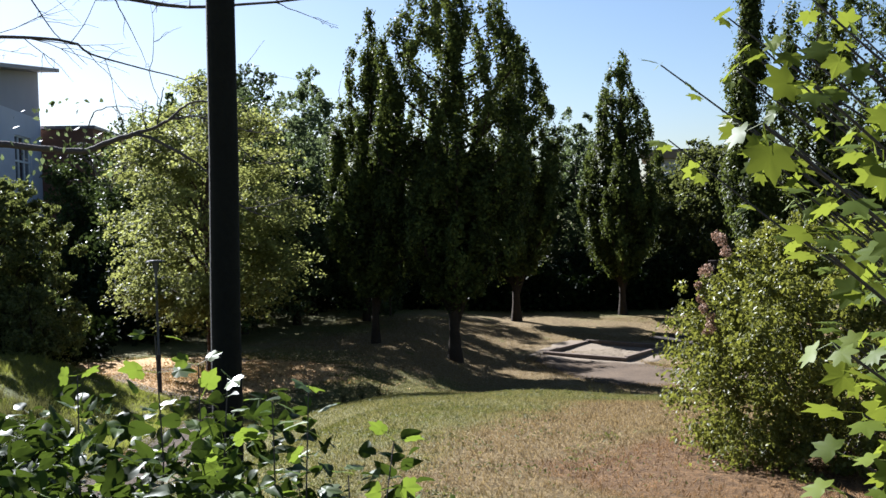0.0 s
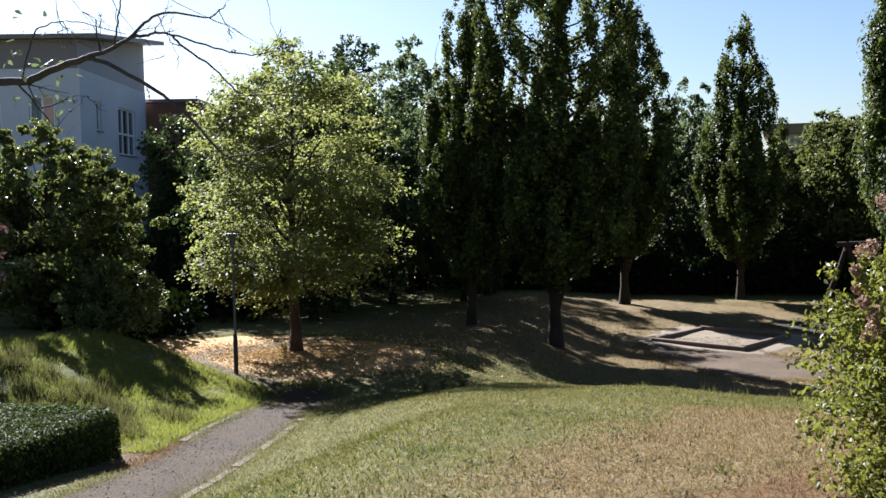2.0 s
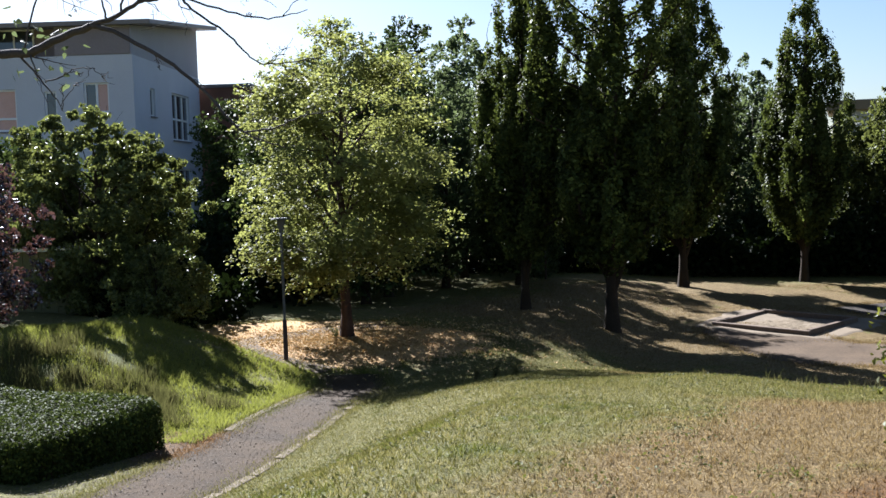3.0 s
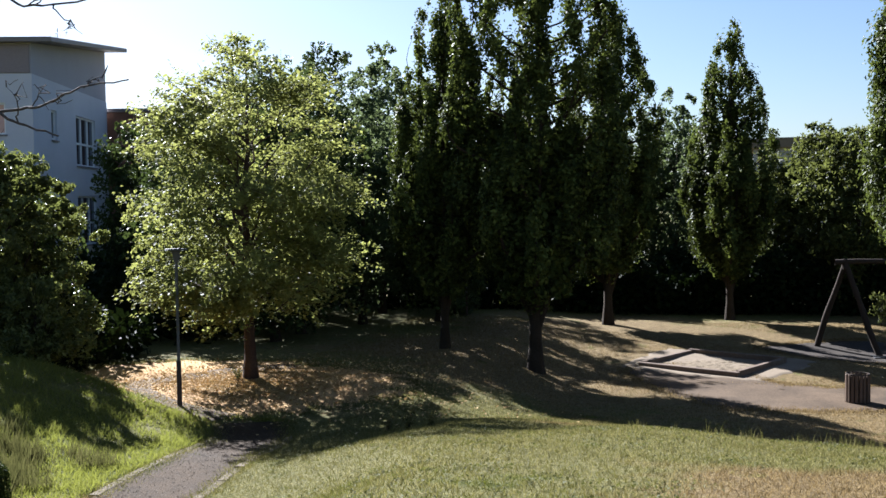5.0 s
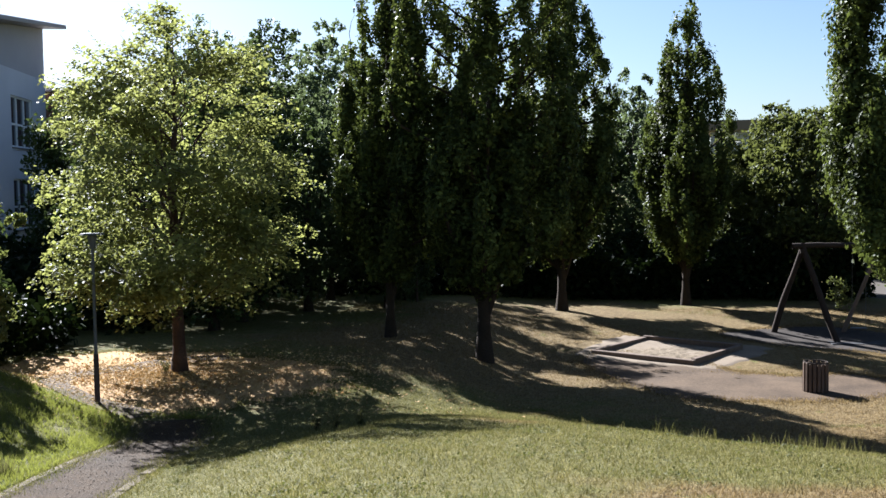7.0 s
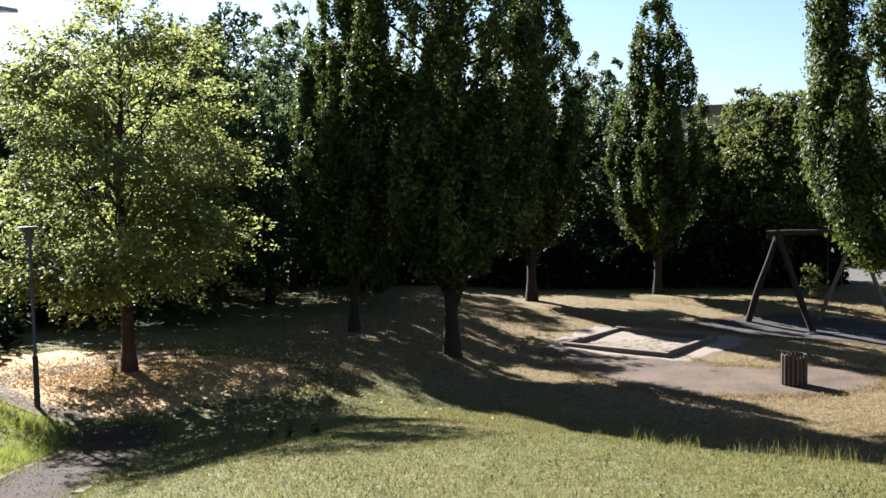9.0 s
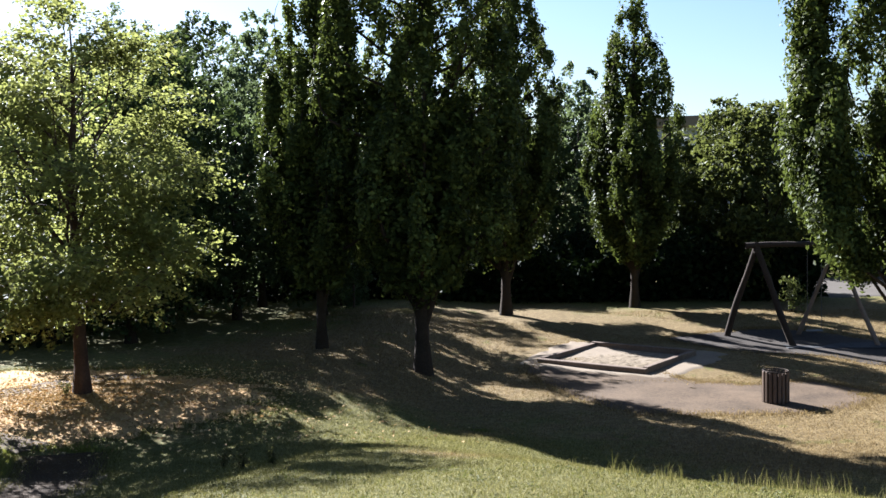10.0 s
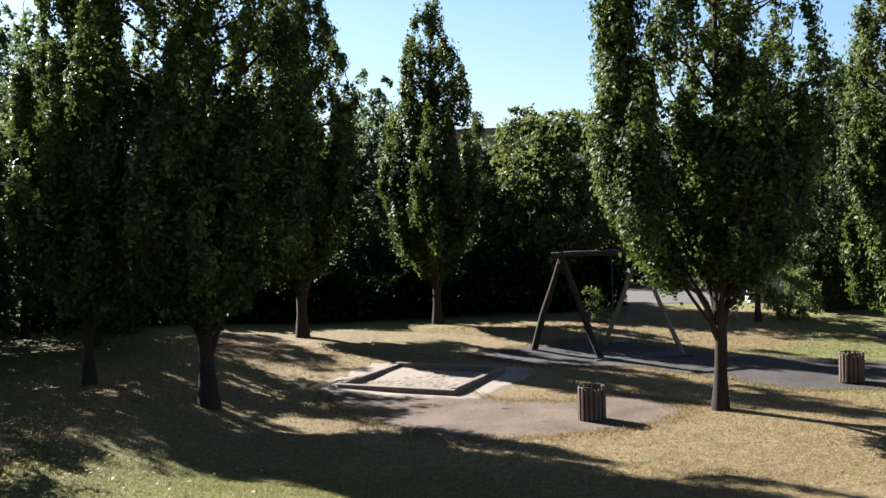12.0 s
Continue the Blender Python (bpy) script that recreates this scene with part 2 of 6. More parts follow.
def lawn(name, blade):
    """Mown grass burnt in patches, bare soil by the shrub, greener low down; blade: for single blades that light comes through."""
    m, ns, ls, b = material(name)
    n_big, n_mid = noise_at(ns, ls, 0.22, 3), noise_at(ns, ls, 1.1, 4)
    n_fine, n_blade = noise_at(ns, ls, 7.0, 5, 0.75), noise_at(ns, ls, 38.0, 4, 0.85)
    geo = ns.new("ShaderNodeNewGeometry")

    def spot(centre, radius):
        d, flat = ns.new("ShaderNodeVectorMath"), ns.new("ShaderNodeVectorMath")
        d.operation, flat.operation = "DISTANCE", "MULTIPLY"
        flat.inputs[1].default_value = (1, 1, 0)
        ls.new(geo.outputs["Position"], flat.inputs[0])
        ls.new(flat.outputs[0], d.inputs[0])
        d.inputs[1].default_value = centre
        r = node(ns, "ShaderNodeMapRange", **{"From Min": radius, "From Max": 0.0})
        r.interpolation_type = "SMOOTHSTEP"
        ls.new(d.outputs["Value"], r.inputs["Value"])
        return r.outputs[0]

    def total(*terms):
        out = None
        for v, k in terms:
            p = ns.new("ShaderNodeMath")
            p.operation = "MULTIPLY_ADD"
            ls.new(v, p.inputs[0])
            p.inputs[1].default_value = k
            if out is None:
                p.inputs[2].default_value = 0.0
            else:
                ls.new(out, p.inputs[2])
            out = p.outputs[0]
        return out

    grain = ns.new("ShaderNodeNewGeometry").outputs["Random Per Island"] if blade else total((n_fine, 0.55), (n_blade, 0.45))
    lo, hi = (0.0, 1.0) if blade else (0.38, 0.62)
    green = ramp(ns, ls, grain, [(lo, (0.073, 0.075, 0.016)), (0.5, (0.136, 0.125, 0.034)), (hi, (0.23, 0.2, 0.08))]).outputs[0]
    straw = ramp(ns, ls, grain, [(lo, (0.1, 0.068, 0.028)), (0.5, (0.175, 0.122, 0.05)), (hi, (0.295, 0.218, 0.104))]).outputs[0]
    weed = ramp(ns, ls, grain, [(lo, (0.042, 0.05, 0.006)), (0.5, (0.09, 0.1, 0.014)), (hi, (0.155, 0.155, 0.03))]).outputs[0]
    dry = total((n_big, 0.8), (n_mid, 0.6), (spot((3.6, 10.0, 0), 6.5), 1.0), (spot((8.5, 29.5, 0), 8.0), 0.6), (spot((-1, 45, 0), 9), 0.35), (spot((4, 37, 0), 13), 0.4), (spot((11, 45, 0), 9), 0.5), (spot((-5, 36, 0), 9), 0.35),
                (spot((-2.5, 10.5, 0), 6.5), -0.3), (spot((-10, 19, 0), 6), -0.45))
    turf = mix(ns, ls, ramp(ns, ls, dry, [(0.76, (0, 0, 0)), (0.98, (1, 1, 1))]).outputs[0], green, straw)
    lush = total((n_mid, 1.0), (n_fine, 0.25), (spot((-2.3, 11, 0), 5), 0.14), (spot((-9.5, 19, 0), 5), 0.35))
    turf = mix(ns, ls, ramp(ns, ls, lush, [(0.74, (0, 0, 0)), (0.86, (1, 1, 1))]).outputs[0], turf, weed)
    soil = ramp(ns, ls, grain, [(lo, (0.06, 0.034, 0.014)), (hi, (0.24, 0.14, 0.06))]).outputs[0]
    bare = total((spot((2.2, 8.0, 0), 2.8), 0.6), (spot((-6.7, 15.6, 0), 2.4), 0.55), (spot((-8.6, 25.2, 0), 2.6), 0.3), (n_mid, 0.6), (n_fine, 0.3))
    turf = mix(ns, ls, ramp(ns, ls, bare, [(0.68, (0, 0, 0)), (0.85, (1, 1, 1))]).outputs[0], turf, soil)
    if not blade:
        turf = mix(ns, ls, 0.65, turf, ramp(ns, ls, n_blade, [(0.34, (0.32, 0.32, 0.32)), (0.62, (1, 1, 1))]).outputs[0], "MULTIPLY")
        bump(ns, ls, total((n_fine, 1.0), (n_blade, 0.7)), b, 0.9, 0.06)
    ls.new(turf, b.inputs["Base Color"])
    b.inputs["Roughness"].default_value = 0.9
    b.inputs["Specular IOR Level"].default_value = 0.12
    if blade:
        t = ns.new("ShaderNodeBsdfTranslucent")
        ls.new(turf, t.inputs["Color"])
        blend = node(ns, "ShaderNodeMixShader", Fac=0.45)
        ls.new(b.outputs[0], blend.inputs[1])
        ls.new(t.outputs[0], blend.inputs[2])
        ls.new(blend.outputs[0], ns["Material Output"].inputs["Surface"])
    return m


M_LAWN, M_TURF = lawn("dry_lawn", False), lawn("grass_blades", True)


# ---- shape helpers ----
def smooth(a, b, x):
    t = np.clip((x - a) / (b - a), 0, 1)
    return t * t * (3 - 2 * t)


def knots(y, ys, zs):
    return sum(np.interp(y + d, ys, zs) for d in (-1.5, -0.9, -0.3, 0.3, 0.9, 1.5)) / 6


def height(x, y):
    """The ground: a mown hillside that breaks over a brow to the playground, with a bank beyond the path."""
    x, y = np.asarray(x, float), np.asarray(y, float)
    brow = y + 0.5 * np.clip(x - 1.5, -1.5, 5) * smooth(13, 18, y) * smooth(31, 23, y)
    steep = knots(brow, [-40, -5, 0, 10.5, 15, 18.5, 20.2, 21.2, 24, 26.5, 29, 34, 40, 46, 60, 120], [4.7, 4.25, 3.95, 3.3, 2.68, 2.13, 1.86, 1.52, 0.5, 0.16, 0.06, 0, 0.08, 0.42, 0.3, 0.3])
    even = knots(y, [-40, -5, 0, 10.5, 15, 20, 23, 26, 29, 34, 40, 46, 60, 120], [4.7, 4.25, 3.95, 3.3, 2.68, 1.8, 1.34, 0.66, 0.16, 0, 0.08, 0.42, 0.3, 0.3])
    steep = steep + 0.1 * smooth(1.5, 4.5, x) * smooth(14, 18, y) * smooth(23.5, 20.5, brow)
    k = smooth(-1.5, 2.0, x)
    hill = steep * k + even * (1 - k)
    low = knots(y, [-40, 0, 8, 13, 17, 20, 22.5, 24.5, 26.5, 28.5, 31, 36, 44, 60, 120], [4.7, 3.3, 2.3, 1.72, 1.42, 1.2, 0.86, 0.78, 0.82, 1.0, 1.0, 0.82, 0.65, 0.5, 0.3])
    shift = 1.2 * smooth(29, 24, y) * smooth(14, 20, y)
    w = smooth(-4.9 - shift, -0.8 - shift, x)
    bank = (1.05 * smooth(-7.4, -12.0, x) + 0.28 * smooth(-9.2, -12.6, x)) * smooth(14.5, 19.0, y) * smooth(27.5, 22.0, y + 0.35 * (x + 9))
    return hill * w + low * (1 - w) + bank


def gz(x, y):
    return float(height(x, y))


def mesh_np(name, verts, faces, mat, shade=False):
    """A mesh of triangles or quads from arrays."""
    verts, faces = np.asarray(verts, np.float32), np.asarray(faces, np.int32)
    me = bpy.data.meshes.new(name)
    k = faces.shape[1]
    me.vertices.add(len(verts))
    me.vertices.foreach_set("co", verts.ravel())
    me.loops.add(faces.size)
    me.loops.foreach_set("vertex_index", faces.ravel())
    me.polygons.add(len(faces))
    me.polygons.foreach_set("loop_start", np.arange(0, faces.size, k, dtype=np.int32))
    me.polygons.foreach_set("loop_total", np.full(len(faces), k, np.int32))
    if shade:
        me.polygons.foreach_set("use_smooth", np.ones(len(faces), bool))
    me.materials.append(mat)
    me.update(calc_edges=True)
    return me


def hang(name, me, parent, label="", m=None):
    """A mesh as a part of a thing."""
    ob = new(name, me)
    ob.parent = parent
    if m is not None:
        ob.matrix_basis = m
    return tagged(ob, label) if label else ob


def part(name, bm, mat, parent, label="", shade=False):
    me = bpy.data.meshes.new(name)
    bm.to_mesh(me)
    bm.free()
    me.materials.append(mat)
    if shade:
        for p in me.polygons:
            p.use_smooth = True
    return hang(name, me, parent, label)


def thing(name, place, label, category, group="", kind="", turn=0.0):
    ob = new(name)
    ob.empty_display_size = 0.2
    ob.matrix_basis = pose(*place, 0, 0, turn)
    return tagged(ob, label, category, group, kind)


def box(bm, lo, hi, m=None, bevel=0.0):
    lo, hi = Vector(lo), Vector(hi)
    made = bmesh.ops.create_cube(bm, size=1.0, matrix=Matrix.LocRotScale((lo + hi) / 2, None, hi - lo))["verts"]
    if bevel:
        edges = list({e for v in made for e in v.link_edges})
        made = bmesh.ops.bevel(bm, geom=edges, offset=bevel, segments=1, affect="EDGES")["verts"]
    if m is not None:
        bmesh.ops.transform(bm, matrix=m, verts=made)
    return bm


def boxed(lo, hi, bevel=0.0, m=None):
    return box(bmesh.new(), lo, hi, m, bevel)


def tube_arrays(points, radii, sides=7):
    """A tapered tube through points."""
    pts, radii = np.asarray(points, float), np.asarray(radii, float)
    way = np.gradient(pts, axis=0)
    way /= np.linalg.norm(way, axis=1)[:, None] + 1e-9
    side = np.cross(way, (0.31, 0.22, 0.92) if abs(way[0][2]) < 0.9 else (1.0, 0.1, 0.0))
    side /= np.linalg.norm(side, axis=1)[:, None] + 1e-9
    up = np.cross(side, way)
    a = np.linspace(0, 2 * np.pi, sides, endpoint=False)
    ring = np.cos(a)[None, :, None] * side[:, None] + np.sin(a)[None, :, None] * up[:, None]
    v = (pts[:, None] + ring * radii[:, None, None]).reshape(-1, 3)
    f = []
    for i in range(len(pts) - 1):
        for j in range(sides):
            k = (j + 1) % sides
            f.append((i * sides + j, i * sides + k, (i + 1) * sides + k, (i + 1) * sides + j))
    return v, np.array(f)


def tubes(name, runs, mat, sides=7):
    """Many tubes in one mesh: limbs of one tree."""
    vs, fs, n = [], [], 0
    for pts, rad in runs:
        v, f = tube_arrays(pts, rad, sides)
        vs.append(v)
        fs.append(f + n)
        n += len(v)
    return mesh_np(name, np.concatenate(vs), np.concatenate(fs), mat, True)


def leaf_arrays(rng, at, lean, size, slim=0.55, spread=1.0):
    """Folded leaves of two triangles at the given places; lean: the way that they tend to face."""
    n = len(at)
    nor = lean + rng.normal(0, spread, (n, 3))
    nor /= np.linalg.norm(nor, axis=1)[:, None] + 1e-9
    t = np.cross(nor, rng.normal(0, 1, (n, 3)))
    t /= np.linalg.norm(t, axis=1)[:, None] + 1e-9
    b = np.cross(nor, t)
    s = (size * rng.uniform(0.65, 1.35, n))[:, None]
    v = np.stack([at - t * s * 0.5, at + b * s * slim * 0.5 + nor * s * 0.1, at + t * s * 0.5 - nor * s * 0.08, at - b * s * slim * 0.5 + nor * s * 0.1], 1)
    i = np.arange(n)[:, None] * 4
    f = np.concatenate([i + [0, 1, 2], i + [0, 2, 3]])
    return v.reshape(-1, 3), f


def crown_leaves(rng, profile, z0, z1, clumps, leaves, clump_size, leaf, shell=0.55, lobes=0.16, slim=0.55, lean=0.6):
    """A crown of leaf clumps within radius profile(h), h from 0 at z0 to 1 at z1, with an uneven outline."""
    h = rng.uniform(0, 1, clumps * 6)
    r = np.array([profile(v) for v in h])
    keep = rng.uniform(0, r.max(), len(h)) < r
    h, r = h[keep][:clumps], r[keep][:clumps]
    a = rng.uniform(0, 2 * np.pi, len(h))
    ph = rng.uniform(0, 6.28, 4)
    lob = 1 + lobes * (np.sin(3 * a + ph[0] + 4 * h) + 0.7 * np.sin(5 * a + ph[1] - 9 * h) + 0.6 * np.sin(14 * h + ph[2] + 2 * a))
    q = np.sqrt(rng.uniform(shell**2, 1, len(h))) * r * lob
    centre = np.stack([q * np.cos(a), q * np.sin(a), z0 + h * (z1 - z0)], 1)
    sz = (rng.uniform(0.6, 1.4, len(h)) * (1.15 - 0.5 * h))[:, None] * np.asarray(clump_size)
    k = rng.integers(0, len(h), leaves)
    off = rng.normal(0, 1, (leaves, 3))
    off *= (rng.uniform(0.12, 1, leaves) ** 0.45 / np.linalg.norm(off, axis=1))[:, None]
    tuft = rng.normal(0, 1, (len(h), 9, 3))
    tuft *= 0.85 / (np.linalg.norm(tuft, axis=2)[..., None] + 0.25)
    off = tuft[k, rng.integers(0, 9, leaves)] + off * 0.36
    at = centre[k] + off * sz[k]
    out = (np.stack([np.cos(a[k]), np.sin(a[k]), np.full(leaves, 0.5)], 1) * 0.5 + off) * lean
    return leaf_arrays(rng, at, out, leaf, slim)


def limbs(rng, base_r, z_top, spread, n, crown0, upright=0.5):
    """A tapered trunk with limbs, from the ground up, about the origin."""
    zs = np.linspace(-0.15, z_top, 12)
    wob = np.cumsum(rng.normal(0, 0.035, (12, 2)), axis=0)
    wob[:2] = 0
    trunk = np.column_stack([wob, zs])
    rad = base_r * (1 - zs / z_top * 0.93).clip(0.04, 1.2)
    rad[0] *= 1.45
    rad[1] *= 1.02
    runs = [(trunk, rad)]
    for i in range(n):
        h = crown0 + (z_top * 0.9 - crown0) * (i + rng.uniform(0, 1)) / n
        a = i * 2.4 + rng.uniform(-0.4, 0.4)
        at = np.array([np.interp(h, zs, trunk[:, 0]), np.interp(h, zs, trunk[:, 1]), h])
        long = spread * (1 - 0.6 * h / z_top) * rng.uniform(0.7, 1.1)
        steps = np.linspace(0, 1, 6)[:, None]
        run = at + np.array([math.cos(a), math.sin(a), 0]) * steps * long + np.array([0, 0, 1]) * (steps ** (1.6 - upright)) * long * (0.5 + 2.0 * upright)
        run[1:] += rng.normal(0, 0.05 * long, (5, 3))
        r0 = np.interp(h, zs, rad) * 0.5
        runs.append((run, r0 * (1 - 0.85 * steps[:, 0])))
    return runs


def tree(name, x, y, label, bark, leaves_mat, profile, z0, z1, clumps, leaves, clump_size, leaf, trunk_r, seed, spread=1.5, n_limbs=12, upright=0.7,
         shell=0.5, lobes=0.16, group="", kind="", category="tree", trunk_top=None, limb0=None, slim=0.55):
    """z0 and z1 are heights above the foot of the tree."""
    rng = np.random.default_rng(seed)
    t = thing(name, (x, y, gz(x, y)), label, category, group, kind)
    runs = limbs(rng, trunk_r, trunk_top or z1 * 0.9, spread, n_limbs, limb0 or z0 * 1.05, upright)
    hang("trunk", tubes("trunk", runs, bark, 9), t)
    v, f = crown_leaves(rng, profile, z0, z1, clumps, leaves, clump_size, leaf, shell, lobes, slim)
    hang("crown", mesh_np("crown", v, f, leaves_mat), t)
    return t


def fastigiate(name, x, y, label, profile, z0, z1, n, leaves, leaf, trunk_r, seed, plume=0.55, gap=0.22, off=0.0, group="columnar oaks", fork=3, plumes=()):
    """An oak whose trunk forks low into steep leaders; every limb carries an upright plume of leaf tufts, dense low down, with gaps of sky between the plumes higher up."""
    rng = np.random.default_rng(seed)
    t = thing(name, (x, y, gz(x, y)), label, "tree", group)
    zs = np.linspace(-0.15, z1 * 0.93, 14)
    wob = np.cumsum(rng.normal(0, 0.04, (14, 2)), axis=0)
    wob[:3] = 0
    trunk = np.column_stack([wob[:, 0] + off * np.clip(zs / z1, 0, 0.4), wob[:, 1], zs])
    rad = trunk_r * (1 - zs / z1 * 0.95).clip(0.04, 1.2)
    rad[0] *= 1.5
    runs, centres, sizes, outs = [(trunk, rad)], [], [], []
    form = lambda q: profile(min(1.0, max(0.0, (q - z0) / (z1 - z0))))
    for i in range(fork):
        a = 0.5 + i * 6.283 / fork + rng.normal(0, 0.3)
        st = np.linspace(0, 1, 8)
        foot, rise = z0 * (0.5 + 0.12 * i), z1 * 0.42
        r = form(foot + 0.35 * rise) * 0.5 * (1 - (1 - st) ** 1.7)
        runs.append((np.column_stack([np.cos(a) * r + off * 0.4 * st, np.sin(a) * r, foot + rise * st]), trunk_r * 0.55 * (1 - 0.75 * st)))
    for i in range(n):
        k = (i + rng.uniform(0, 1)) / n
        foot = z0 * 0.7 + (z1 * 0.8 - z0 * 0.7) * k**1.05
        rise = rng.uniform(0.22, 0.4) * (z1 - z0) * (1 - 0.35 * k)
        a = i * 2.39996 + rng.normal(0, 0.2)
        at = np.array([np.interp(foot, zs, trunk[:, 0]), np.interp(foot, zs, trunk[:, 1]), foot])
        st = np.linspace(0, 1, 9)
        w0 = plume * rng.uniform(0.6, 1.15) * (1 - 0.35 * k)
        far = rng.uniform(0.72, 1.08) if i % 4 else rng.uniform(0.3, 0.6)
        reach = np.array([max(0.1, form(q) * far - w0 * 0.45) for q in foot + rise * st])
        r = reach * np.minimum(1, st / 0.45) ** 0.8
        run = at + np.column_stack([np.cos(a) * r + off * np.minimum(1, st * 2), np.sin(a) * r, rise * st])
        run[1:] += rng.normal(0, 0.05, (8, 3))
        runs.append((run, np.interp(foot, zs, rad) * 0.45 * (1 - 0.85 * st)))
        for q in np.sort(rng.uniform(0.12, 1.1, int(rise * w0 * 30))):
            if rng.uniform() < gap * (0.2 + 2.2 * k):
                continue
            j = min(int(q * 8), 7)
            c = run[j] + (run[j + 1] - run[j]) * (q * 8 - j)
            w = w0 * min(1.0, (q / 0.3) ** 0.6) * (1 - 0.8 * max(0, q - 0.45) / 0.65)
            d = rng.normal(0, 1, 3)
            d /= np.linalg.norm(d)
            centres.append(c + d * w * rng.uniform(0.4, 1.0) * (1, 1, 0.8))
            sizes.append(rng.uniform(0.12, 0.27) * (1.0 if w > 0.25 else 0.75))
            outs.append(d * 0.8 + np.array([math.cos(a), math.sin(a), 0.35]) * 0.6)
    # plumes that stand apart from the rest: angle, distance from the trunk, half-width, lower and upper end
    for ang, away, wide, lo, hi in plumes:
        st = np.linspace(0, 1, 9)
        r = away * (0.25 + 0.75 * np.minimum(1, st / 0.35) ** 0.7) * (1 - 0.2 * st)
        run = np.column_stack([math.cos(ang) * r, math.sin(ang) * r, lo * 0.85 + (hi - lo * 0.85) * st])
        bough = np.concatenate([[(0, 0, lo * 0.5), (math.cos(ang) * away * 0.1, math.sin(ang) * away * 0.1, lo * 0.68)], run])
        runs.append((bough, 0.3 * trunk_r * np.linspace(1, 0.12, len(bough))))
        for q in rng.uniform(0, 1, int((hi - lo) * wide * 42)):
            c = np.array([np.interp(lo + (hi - lo) * q, run[:, 2], run[:, j]) for j in range(3)])
            w = wide * min(1, (q / 0.12 + 0.25)) * (1 - 0.75 * q**1.6) * (0.8 + 0.25 * math.sin(q * 17 + ang))
            d = rng.normal(0, 1, 3)
            d /= np.linalg.norm(d)
            centres.append(c + d * w * rng.uniform(0.5, 1.0))
            sizes.append(rng.uniform(0.15, 0.28))
            outs.append(d * 0.9 + np.array([0, 0, 0.4]))
    for q in rng.uniform(0.5, 0.985, 60):
        w = 0.14 + 0.7 * plume * (0.985 - q) / 0.5
        centres.append(np.array([np.interp(q * z1, zs, trunk[:, 0]) + off, np.interp(q * z1, zs, trunk[:, 1]), q * z1]) + rng.normal(0, w, 3) * (1, 1, 0.5))
        sizes.append(rng.uniform(0.11, 0.2))
        outs.append(np.array([0, 0, 0.6]))
    centres, sizes, outs = np.array(centres), np.array(sizes), np.array(outs)
    k = rng.choice(len(centres), leaves, p=sizes**2 / (sizes**2).sum())
    o = rng.normal(0, 0.55, (leaves, 3))
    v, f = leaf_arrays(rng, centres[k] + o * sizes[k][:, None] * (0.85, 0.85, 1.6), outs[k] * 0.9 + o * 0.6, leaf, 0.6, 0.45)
    # the inside of the crown, crowded with larger leaves added to block sunlight
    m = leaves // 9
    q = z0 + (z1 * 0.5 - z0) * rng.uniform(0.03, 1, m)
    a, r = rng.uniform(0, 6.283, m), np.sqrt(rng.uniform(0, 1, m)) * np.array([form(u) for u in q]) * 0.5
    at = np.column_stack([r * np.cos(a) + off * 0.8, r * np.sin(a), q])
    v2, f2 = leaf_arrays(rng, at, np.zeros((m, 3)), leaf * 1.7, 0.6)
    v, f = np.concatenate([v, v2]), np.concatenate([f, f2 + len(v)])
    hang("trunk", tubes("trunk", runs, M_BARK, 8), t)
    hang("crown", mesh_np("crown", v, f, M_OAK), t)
    return t


